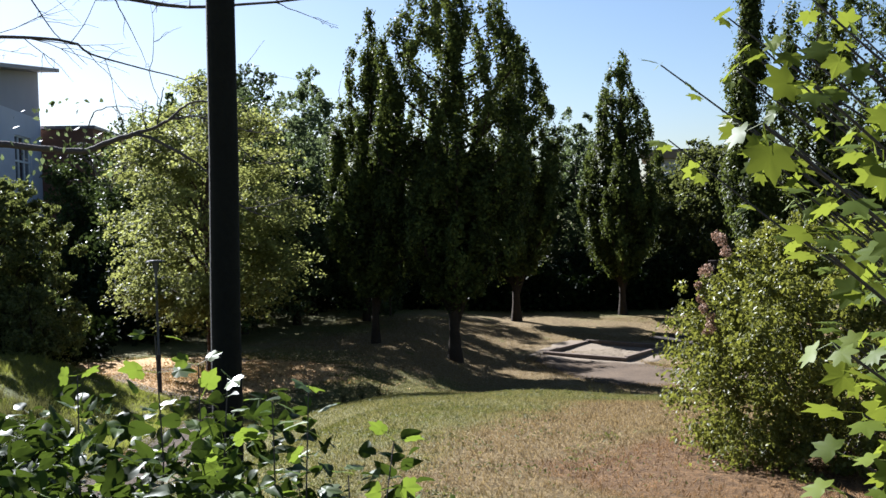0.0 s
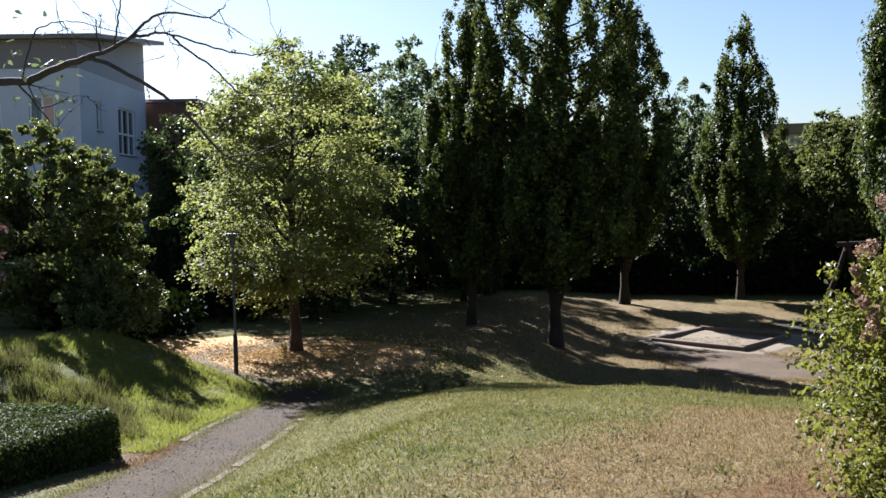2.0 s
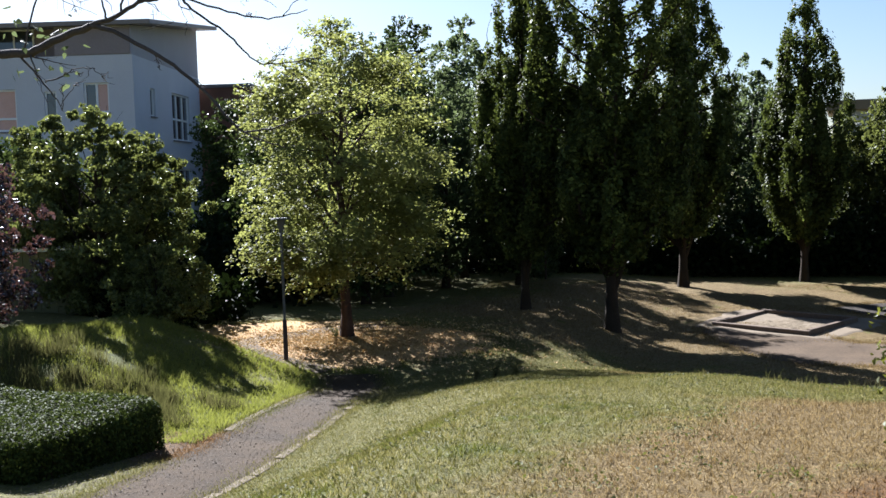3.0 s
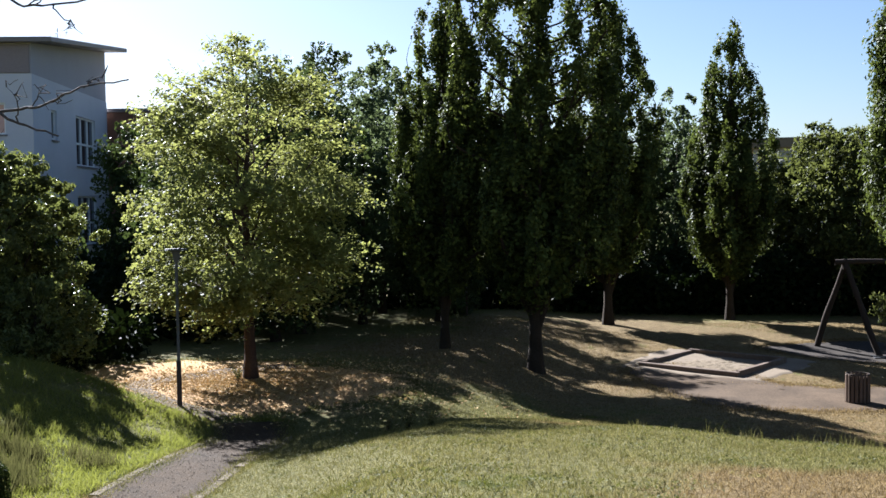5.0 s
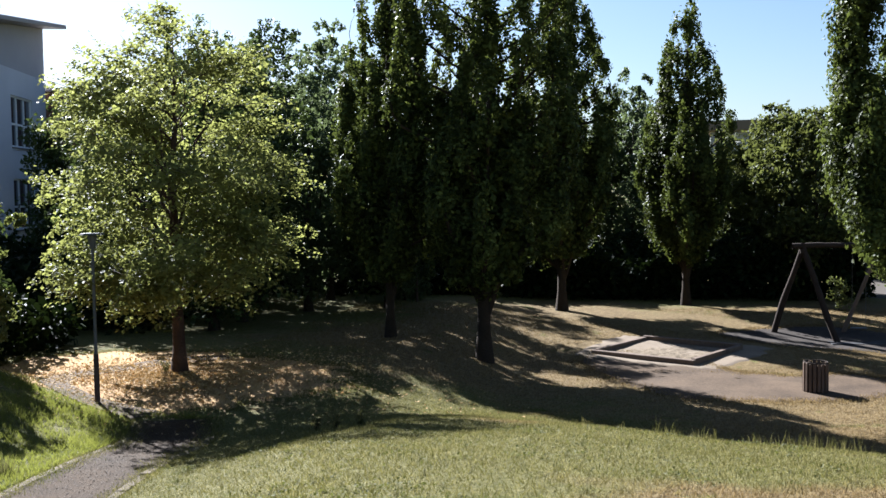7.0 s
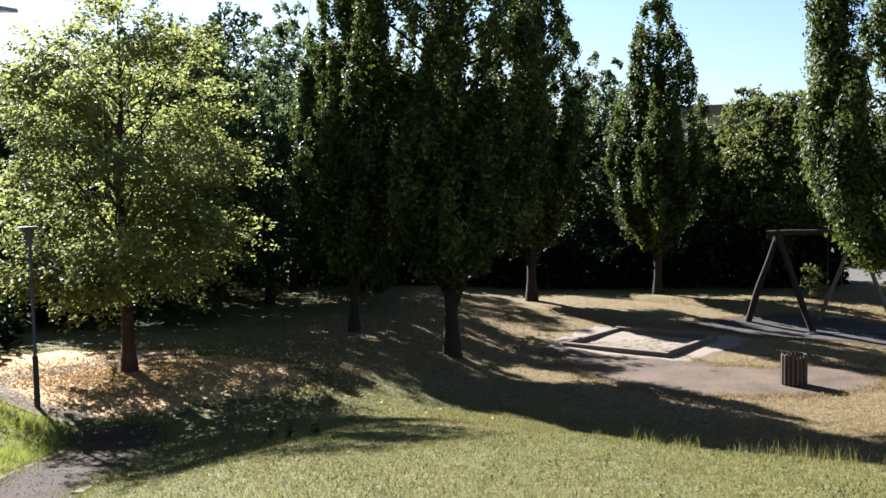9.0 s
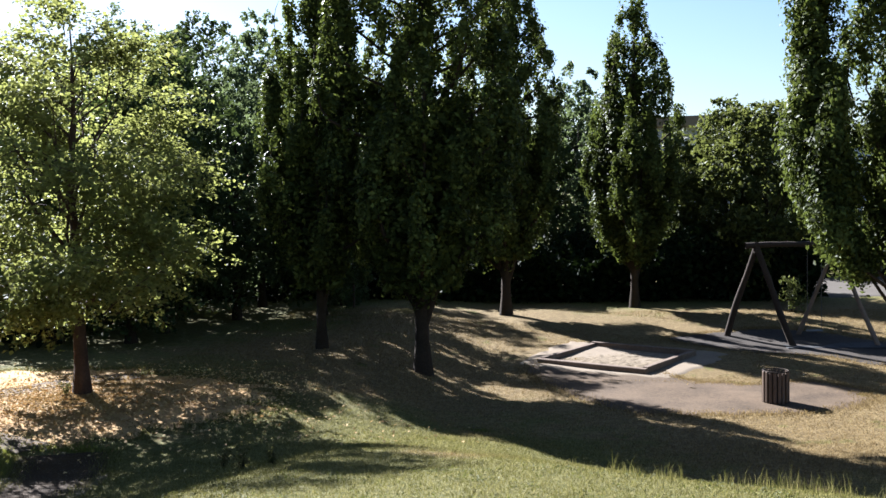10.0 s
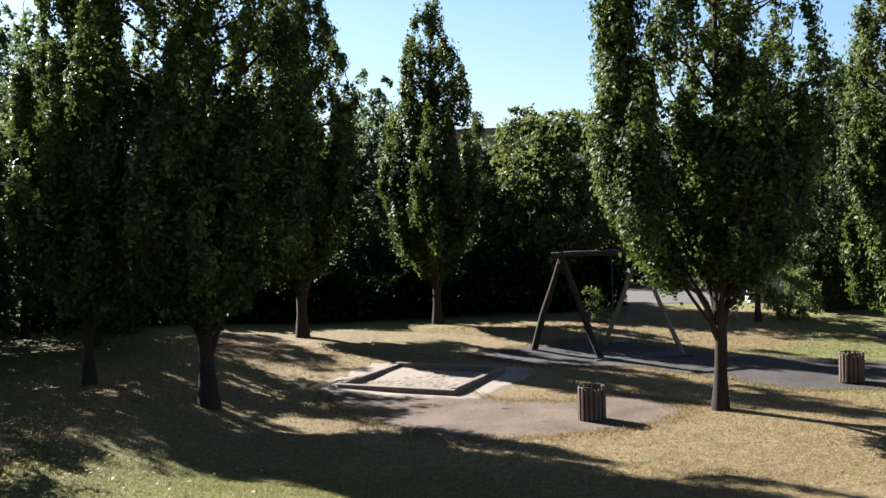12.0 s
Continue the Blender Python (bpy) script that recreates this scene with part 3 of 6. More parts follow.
def linden(x, y, label, profile, z0, z1, sprays, each, leaf, trunk_r, seed):
    """A young linden: flat sprays of leaves that reach outwards and hang at their tips."""
    rng = np.random.default_rng(seed)
    t = thing("linden_tree", (x, y, gz(x, y)), label, "tree")
    runs = limbs(rng, trunk_r, z1 * 0.92, 2.6, 30, z0 * 1.05, 0.4)
    bough_h = rng.uniform(0, 1, 600) ** 1.35
    bough_h = bough_h[rng.uniform(0, 2.4, 600) < [profile(v) + 0.25 for v in bough_h]][:84]
    bough_a = np.arange(len(bough_h)) * 2.4 + rng.normal(0, 0.3, len(bough_h))
    bough_r = rng.uniform(0.8, 1.17, len(bough_h))
    i = rng.integers(0, len(bough_h), sprays)
    h = np.clip(bough_h[i] + rng.normal(0, 0.028, sprays), 0, 1)
    out = np.sqrt(rng.uniform(0.06, 0.98, sprays))
    r = np.array([profile(v) for v in h]) * bough_r[i]
    a = bough_a[i] + rng.normal(0, 0.24, sprays) / (0.35 + out)
    q = out * r
    lift = np.where(h > 0.3, 0.5, 0.12) * (out - 0.8) * r
    c = np.column_stack([q * np.cos(a), q * np.sin(a), z0 + h * (z1 - z0) + lift])
    # the crown reaches further down the slope than up it
    depth = 0.95 * c[:, 1] - 0.32 * c[:, 0]
    c[:, :2] += np.outer(0.4 * depth - 0.35 * np.clip(c[:, 2] / 3 - 0.3, 0, 1), (-0.32, 0.95))
    b = a + rng.normal(0, 0.4, sprays)
    d = np.column_stack([np.cos(b), np.sin(b), rng.normal(-0.05, 0.2, sprays) + 1.1 * np.clip(h - 0.3, 0, 1)])
    long = rng.uniform(0.45, 1.25, sprays) * (1 - 0.3 * h)
    for i in range(0, sprays, 3):
        s = np.linspace(-0.6, 1, 5)[:, None]
        runs.append((c[i] + d[i] * s * long[i] + (0, 0, -0.2) * np.clip(s, 0, 1) ** 2 * long[i], 0.012 * (1 - 0.4 * (s[:, 0] + 0.6))))
    hang("trunk", tubes("trunk", runs, M_BARK_RED, 7), t)
    k = rng.integers(0, sprays, sprays * each)
    s = rng.uniform(-0.25, 1, len(k))
    side = np.column_stack([-np.sin(b[k]), np.cos(b[k]), np.zeros(len(k))]) * (rng.normal(0, 0.21, len(k)) * (1.1 - 0.6 * s))[:, None]
    at = c[k] + d[k] * (s * long[k])[:, None] + side + np.column_stack([np.zeros((len(k), 2)), -0.22 * np.clip(s, 0, 1) ** 2 * long[k] + rng.normal(0, 0.08, len(k))])
    v, f = leaf_arrays(rng, at, np.array([[0, 0, 0.9]]) + d[k] * 0.35, leaf, 0.72, 0.55)
    hang("crown", mesh_np("crown", v, f, M_LINDEN), t)


def columnar(width):
    return lambda h: width * min(1.0, (h / 0.2 + 0.3) ** 0.7) * (1 - (max(0, h - 0.3) / 0.7) ** 1.7 * 0.86)


def shaped(*pairs):
    """A crown whose radius goes through (height, radius) pairs."""
    hs, rs = zip(*pairs)
    return lambda h: float(np.interp(h, hs, rs))


def rounded(width):
    return lambda h: width * math.sqrt(max(0.02, 1 - abs(2 * h - 0.85) ** 2.2 / 1.35))


def broad(width):
    return lambda h: width * (0.72 + 0.28 * math.sin(h * 2.6)) * (1 - max(0.0, h - 0.3) / 0.7) ** 0.62 + 0.08


# ---- ground ----
def graded(lo, hi, step, far):
    mid = np.arange(lo, hi + step / 2, step)
    out = step * 1.5 ** np.arange(1, 40)
    out = np.cumsum(out)
    out = out[out < far]
    return np.concatenate([(lo - out)[::-1], mid, hi + out])


gx, gy = graded(-22, 22, 0.25, 2500), graded(-6, 56, 0.25, 2500)
X, Y = np.meshgrid(gx, gy)
Z = height(X, Y) + 0.02 * np.sin(X * 1.7 + 0.6 * Y) * np.sin(Y * 1.3) * (abs(X) < 22)
cols = len(gx)
idx = (np.arange(len(gy) - 1)[:, None] * cols + np.arange(cols - 1)[None]).ravel()
ground = new("ground", mesh_np("ground", np.column_stack([X.ravel(), Y.ravel(), Z.ravel()]), np.stack([idx, idx + 1, idx + cols + 1, idx + cols], 1), M_LAWN, True))
tagged(ground, "mown hillside lawn, green and burnt to straw in patches", "lawn", kind="structure")


def lie(x, y):
    """The height of the ground sheet with its small swells."""
    return height(x, y) + 0.02 * np.sin(np.asarray(x) * 1.7 + 0.6 * np.asarray(y)) * np.sin(np.asarray(y) * 1.3)


EDGES = []


def patch(name, outline, mat, lift, label, category, ragged=0.12, seed=1):
    """A surface of its own on the ground within a smooth closed outline."""
    rng = np.random.default_rng(seed)
    o = np.array(outline, float)
    n, per = len(o), 20
    t = np.linspace(0, n, n * per, endpoint=False)
    i, u = t.astype(int), (t % 1)[:, None]
    p0, p1, p2, p3 = o[(i - 1) % n], o[i % n], o[(i + 1) % n], o[(i + 2) % n]
    edge = 0.5 * (2 * p1 + (p2 - p0) * u + (2 * p0 - 5 * p1 + 4 * p2 - p3) * u**2 + (3 * p1 - p0 - 3 * p2 + p3) * u**3)
    mid = edge.mean(0)
    wave = sum(rng.normal(0, 1) * (k / 5) ** -0.6 * np.sin(2 * np.pi * k * t / n + rng.uniform(0, 6.28)) for k in range(5, 56))
    out = (edge - mid) / np.linalg.norm(edge - mid, axis=1)[:, None]
    edge = edge + out * (wave * ragged * 0.16)[:, None]
    EDGES.append((name, edge, out))
    rings = 26
    k = np.linspace(0.02, 1, rings)[:, None, None]
    p = mid + (edge - mid)[None] * k
    m = len(edge)
    z = lie(p[..., 0], p[..., 1]) + lift * (1 - 0.0 * k[..., 0])
    z[-1] -= lift + 0.01
    v = np.concatenate([p, z[..., None]], -1).reshape(-1, 3)
    f = [(a * m + j, a * m + (j + 1) % m, (a + 1) * m + (j + 1) % m, (a + 1) * m + j) for a in range(rings - 1) for j in range(m)]
    ob = new(name, mesh_np(name, v, np.array(f), mat, True))
    return tagged(ob, label, category, kind="structure")


patch("gravel_area", [(0.2, 37.0), (1.05, 34.0), (2.5, 31.4), (4.2, 31.05), (5.9, 31.1), (7.6, 31.8), (8.6, 33.4), (7.8, 34.9), (6.1, 34.6), (4.5, 35.3), (3.6, 36.6), (1.6, 38.2)],
      M_GRAVEL, 0.016, "trodden brownish gravel around the sandpit", "gravel", 0.3)
patch("sand_apron", [(0.0, 37.8), (1.2, 36.6), (3.7, 35.45), (4.5, 36.1), (6.0, 38.7), (5.4, 39.6), (2.3, 41.0), (1.2, 40.7)], M_APRON, 0.03, "pale sandy paving around the sandpit frame", "paving", 0.22)
patch("play_surface", [(4.6, 41.6), (6.6, 42.6), (7.9, 43.2), (9.2, 42.8), (11.2, 40.9), (13.6, 38.9), (15.4, 37.6), (18.5, 36.2), (18.0, 34.2), (13.9, 34.0), (11.7, 34.7), (10.5, 36.6), (8.9, 38.6), (6.4, 39.6)], M_PLAY, 0.022,
      "grey soft play surface under the swing", "play surface", 0.2)
patch("chip_area", [(-13.7, 27.0), (-14.0, 29.6), (-12.4, 31.4), (-9.6, 31.6), (-6.9, 30.4), (-5.0, 28.8), (-5.1, 27.3), (-6.6, 25.9), (-8.4, 25.0), (-10.6, 25.3), (-12.4, 26.0)], M_CHIPS, 0.018,
      "orange-brown wood chips and dry litter under the linden", "wood chips", 0.7)
patch("far_road", [(12.2, 51.8), (15, 51.5), (20, 50.6), (30, 49.0), (33, 60.0), (22, 61.0), (14, 61.0), (11.6, 57.0)], M_ROAD, 0.03, "pale paved yard beyond the playground", "yard", 0.02)


def ribbon(name, line, width, mat, lift, label, category):
    """A strip of path along a line of (x, y)."""
    o = np.array(line, float)
    t = np.linspace(0, len(o) - 1, len(o) * 12)
    x, y = (knots_line(t, o[:, c]) for c in (0, 1))
    d = np.stack([np.gradient(x), np.gradient(y)], 1)
    d /= np.linalg.norm(d, axis=1)[:, None]
    side = np.stack([-d[:, 1], d[:, 0]], 1)
    across = np.linspace(-0.5, 0.5, 9) * width
    p = np.stack([x, y], 1)[:, None] + side[:, None] * across[None, :, None]
    z = lie(p[..., 0], p[..., 1]) + lift
    v = np.concatenate([p, z[..., None]], -1).reshape(-1, 3)
    f = [(i * 9 + j, (i + 1) * 9 + j, (i + 1) * 9 + j + 1, i * 9 + j + 1) for i in range(len(x) - 1) for j in range(8)]
    ob = new(name, mesh_np(name, v, np.array(f), mat, True))
    return tagged(ob, label, category, kind="structure"), np.stack([x, y], 1), side


def knots_line(t, values):
    """A smooth curve through values at 0, 1, 2, ..."""
    n = len(values)
    i = np.clip(t.astype(int), 0, n - 2)
    u = t - i
    g = lambda k: values[np.clip(k, 0, n - 1)]
    p0, p1, p2, p3 = g(i - 1), g(i), g(i + 1), g(i + 2)
    return 0.5 * (2 * p1 + (p2 - p0) * u + (2 * p0 - 5 * p1 + 4 * p2 - p3) * u**2 + (3 * p1 - p0 - 3 * p2 + p3) * u**3)


path, path_line, path_side = ribbon("path", [(-5.6, -30.0), (-5.4, -18.0), (-5.3, -6.0), (-5.3, 6.0), (-5.35, 10.0), (-5.45, 13.0), (-5.75, 16.0), (-6.1, 18.5), (-6.4, 20.5), (-6.7, 22.6), (-7.4, 24.4)], 1.45, M_PATH, 0.014,
                                    "worn gravel footpath between pale kerbs", "path")
ribbon("ring_path", [(-8.0, 24.6), (-9.9, 25.4), (-11.2, 26.6), (-11.5, 27.9), (-10.7, 28.9), (-9.9, 29.9), (-8.6, 30.7)], 0.8, M_GRAVEL, 0.03, "narrow grey path around the linden", "path")
kerb_me = bpy.data.meshes.new("kerbstone")
bmk = boxed((-0.495, -0.075, -0.12), (0.495, 0.075, 0.018), 0.012)
bmk.to_mesh(kerb_me)
bmk.free()
kerb_me.materials.append(M_KERB)
run = np.concatenate([[0], np.cumsum(np.linalg.norm(np.diff(path_line, axis=0), axis=1))])
for s in (-1, 1):
    for d in np.arange(0.5, run[-1] - 2.0, 1.0):
        if s > 0 and np.interp(d, run, path_line[:, 1]) < 17.3:
            continue
        x, y = (np.interp(d, run, path_line[:, c] + s * 0.74 * path_side[:, c]) for c in (0, 1))
        x2, y2 = (np.interp(d + 0.3, run, path_line[:, c] + s * 0.74 * path_side[:, c]) for c in (0, 1))
        slope = math.atan2(gz(x2, y2) - gz(x, y), math.hypot(x2 - x, y2 - y))
        hang("kerbstone", kerb_me, path, m=Matrix.Translation((x, y, float(lie(x, y)))) @ Euler((0, -slope, math.atan2(y2 - y, x2 - x))).to_matrix().to_4x4())


# ---- playground ----
def sandpit():
    c, turn = (2.85, 38.2), -31.0
    t = thing("sandpit", (*c, gz(*c)), "square brown timber-framed sandpit filled with pale trodden sand", "sandpit", turn=turn)
    s, b = 1.72, 0.17
    for lo, hi in (((-s, -s, -0.15), (s, -s + b, 0.15)), ((-s, s - b, -0.15), (s, s, 0.21)), ((-s, -s + b + 0.002, -0.15), (-s + b, s - b - 0.002, 0.175)), ((s - b, -s + b + 0.002, -0.15), (s, s - b - 0.002, 0.18))):
        part("beam", boxed(lo, hi, 0.015), M_BEAM, t)
    n, w = 70, s - b - 0.01
    a = np.linspace(-w, w, n)
    x, y = np.meshgrid(a, a)
    z = 0.03 + 0.02 * np.exp(-(x**2 + y**2) / 0.9) + np.array([noise.noise((u * 2.2, v * 2.2, 0)) * 0.02 + noise.noise((u * 5, v * 5, 3)) * 0.035 + noise.noise((u * 11, v * 11, 7)) * 0.02 for u, v in zip(x.ravel(), y.ravel())]).reshape(n, n)
    i = (np.arange(n - 1)[:, None] * n + np.arange(n - 1)[None]).ravel()
    hang("sand", mesh_np("sand", np.column_stack([x.ravel(), y.ravel(), z.ravel()]), np.stack([i, i + 1, i + n + 1, i + n], 1), M_SAND, True), t)


def litter_bin(x, y, turn):
    t = thing("litter_bin", (x, y, gz(x, y)), "round litter bin clad in upright brown wooden slats", "litter bin", "litter bins", turn=turn)
    bm = bmesh.new()
    bmesh.ops.create_cone(bm, segments=24, radius1=0.262, radius2=0.262, depth=0.64, cap_ends=False, matrix=Matrix.Translation((0, 0, 0.4)))
    bmesh.ops.create_circle(bm, segments=24, radius=0.262, cap_ends=True, matrix=Matrix.Translation((0, 0, 0.1)))
    part("drum", bm, M_LOG, t)
    me = bpy.data.meshes.new("slat")
    bm = boxed((0.27, -0.038, 0.04), (0.308, 0.038, 0.76), 0.012)
    bm.to_mesh(me)
    bm.free()
    me.materials.append(M_SLAT)
    for i in range(17):
        hang("slat", me, t, m=pose(0, 0, 0.012 * math.sin(i * 2.1), 0.6 * math.sin(i * 3.7), 0, i * 360 / 17 + 0.9 * math.sin(i * 5.3)))
    v, f = tube_arrays([(0.285 * math.cos(a), 0.285 * math.sin(a), 0.772) for a in np.linspace(0, 2 * math.pi, 25)], [0.016] * 25, 6)
    hang("rim", mesh_np("rim", v, f, M_LOG, True), t)
    part("post", boxed((-0.035, -0.035, -0.1), (0.035, 0.035, 0.3)), M_STEEL, t)


def log(name, a, b, r, mat, parent, sides=10):
    v, f = tube_arrays([a, Vector(a).lerp(Vector(b), 0.5), b], [r, r * 0.97, r * 0.92], sides)
    return hang(name, mesh_np(name, v, f, mat, True), parent)


def crooked(name, a, b, r, mat, parent, seed, bow=0.06):
    """A round log that is not quite straight, with swellings where branches sat."""
    rng = np.random.default_rng(seed)
    a, b = np.array(a), np.array(b)
    s = np.linspace(0, 1, 13)
    side = np.cross(b - a, (0.2, 1.0, 0.1))
    side /= np.linalg.norm(side)
    up = np.cross(side, b - a)
    up /= np.linalg.norm(up)
    bend = bow * np.sin(s * math.pi) + bow * 0.6 * np.sin(s * 2 * math.pi + rng.uniform(0, 6.28)) * np.sin(s * math.pi)
    pts = a + (b - a) * s[:, None] + side * bend[:, None] + up * (bow * 0.5 * np.sin(s * 3 * math.pi + rng.uniform(0, 6)) * np.sin(s * math.pi))[:, None]
    rad = r * (1.08 - 0.2 * s) * (1 + 0.07 * rng.normal(0, 1, 13))
    v, f = tube_arrays(pts, rad, 10)
    return hang(name, mesh_np(name, v, f, mat, True), parent)


def swing():
    o = Vector((8.65, 41.1, gz(8.65, 41.1)))
    t = thing("swing", o, "swing of crooked logs with one hanging seat, its front frame coloured as in shade", "swing")
    tops = (Vector((7.42, 41.05, 3.2)) - o, Vector((9.88, 41.2, 3.2)) - o)
    spread = (((6.6, 41.9), (8.38, 40.18)), ((8.93, 42.15), (10.92, 40.19)))
    feet = [[Vector((x, y, gz(x, y) - 0.1)) - o for x, y in pair] for pair in spread]
    crooked("beam", tops[0] + Vector((-0.35, -0.02, 0)), tops[1] + Vector((0.35, 0.02, 0)), 0.09, M_LOG, t, 3, 0.03)
    # front frame's shade put into dark M_LOG, back frame's sunlight into paler M_TIMBER
    for n, (top, pair) in enumerate(zip(tops, feet)):
        for k, foot in enumerate(pair):
            crooked("leg", foot, top + (top - foot).normalized() * 0.12 + Vector((0, 0, -0.02)), 0.1 if n == 0 else 0.068, M_LOG if n == 0 else M_TIMBER, t, 10 + n * 2 + k, 0.03 if n == 0 else 0.02)
        part("bracket", boxed((top.x - 0.1, top.y - 0.13, top.z - 0.26), (top.x + 0.1, top.y + 0.13, top.z - 0.1), 0.03), M_LOG, t)
    k = 0.73
    mid = tops[0].lerp(tops[1], k)
    along = (tops[1] - tops[0]).normalized()
    for s in (-0.22, 0.22):
        log("chain", mid + along * s + Vector((0, 0, -0.06)), mid + along * s + Vector((0, 0, -2.72)), 0.008, M_POLE, t, 5)
    part("seat", boxed((-0.25, -0.09, -0.02), (0.25, 0.09, 0.02), 0.012, Matrix.Translation(mid + Vector((0, 0, -2.73)))), M_LAMP, t, "grey rubber seat")


def lamp_post(x, y, tall, label, thick=1.0):
    t = thing("street_lamp", (x, y, gz(x, y)), label, "street lamp")
    log("sleeve", (0, 0, -0.1), (0, 0, 1.0), 0.056 * thick, M_DARKWOOD, t)
    log("pole", (0, 0, 1.0), (0, 0, tall - 0.2), 0.034 * thick, M_POLE, t)
    bm = bmesh.new()
    bmesh.ops.create_cone(bm, segments=16, radius1=0.05, radius2=0.1, depth=0.26, cap_ends=True, matrix=Matrix.Translation((0, 0, tall - 0.16)))
    part("globe", bm, M_POLE, t, "grey lamp head")
    bm = bmesh.new()
    bmesh.ops.create_cone(bm, segments=20, radius1=0.25, radius2=0.22, depth=0.035, cap_ends=True, matrix=Matrix.Translation((0, 0, tall)))
    part("cap", bm, M_POLE, t, "flat round lamp cap")


def fall_mat():
    t = thing("fall_mat", (9.55, 40.75, gz(9.55, 40.75) - 0.02), "dark rubber fall mat of square tiles under the swing", "mat", turn=2)
    me = bpy.data.meshes.new("tile")
    bm = boxed((-0.492, -0.492, -0.04), (0.492, 0.492, 0.035), 0.008)
    bm.to_mesh(me)
    bm.free()
    me.materials.append(M_RUBBER)
    for i in range(3):
        for j in range(2):
            hang("tile", me, t, m=pose(i - 1.0, j - 0.5, 0.004 * ((i * 3 + j * 2) % 3), 0.3 * (i - 1), 0.4 * (j - 0.5), 0))


fall_mat()
sandpit()
litter_bin(6.12, 32.35, 0)
litter_bin(13.5, 35.0, 7)
swing()
lamp_post(-9.33, 25.15, 3.45, "slim grey park lamp with a flat round cap and dark sleeve")
lamp_post(-6.7, 47.0, 2.3, "small grey park lamp at the edge of the wood", 0.9)


# ---- houses ----
def window(parent, wall, u, z, w, h, bars=(0.5,), sill_bar=None, curtain=False):
    """A window in a wall that faces -y locally; wall gives the wall's pose. The opening is cut in the wall."""
    t = hang("window", None, parent, m=wall @ pose(u, 0, z))
    part("pane", boxed((0.04, 0.12, 0.04), (w - 0.04, 0.13, h - 0.04)), M_GLASS, t)
    if curtain:
        part("curtain", boxed((w * 0.5, 0.105, 0.06), (w - 0.06, 0.115, h - 0.06)), M_CURTAIN, t, "salmon curtain")
    bm = bmesh.new()
    for lo, hi in (((0, 0.07, 0), (w, 0.14, 0.06)), ((0, 0.07, h - 0.06), (w, 0.14, h)), ((0, 0.07, 0.06), (0.06, 0.14, h - 0.06)), ((w - 0.06, 0.07, 0.06), (w, 0.14, h - 0.06))):
        box(bm, lo, hi)
    for k in bars:
        box(bm, (w * k - 0.035, 0.068, 0.06), (w * k + 0.035, 0.138, h - 0.06))
    if sill_bar:
        box(bm, (0.06, 0.066, h * sill_bar - 0.035), (w - 0.06, 0.136, h * sill_bar + 0.035))
    part("window_frame", bm, M_FRAME, t, "white window frame")
    part("sill", boxed((-0.05, -0.06, -0.05), (w + 0.05, 0.066, -0.004)), M_ROOF, t)


def pierced(length, tall, thick, holes):
    """A wall along +x that faces -y, from z = 0, with rectangular openings through it."""
    bm = bmesh.new()
    xs = sorted({0.0, length, *(v for u, z, w, h in holes for v in (u, u + w))})
    zs = sorted({0.0, tall, *(v for u, z, w, h in holes for v in (z, z + h))})
    for a, b2 in zip(xs, xs[1:]):
        for c, d in zip(zs, zs[1:]):
            if not any(u - 1e-6 <= a and b2 <= u + w + 1e-6 and z - 1e-6 <= c and d <= z + h + 1e-6 for u, z, w, h in holes):
                box(bm, (a, 0, c), (b2, thick, d))
    bmesh.ops.remove_doubles(bm, verts=bm.verts[:], dist=1e-4)
    return bm


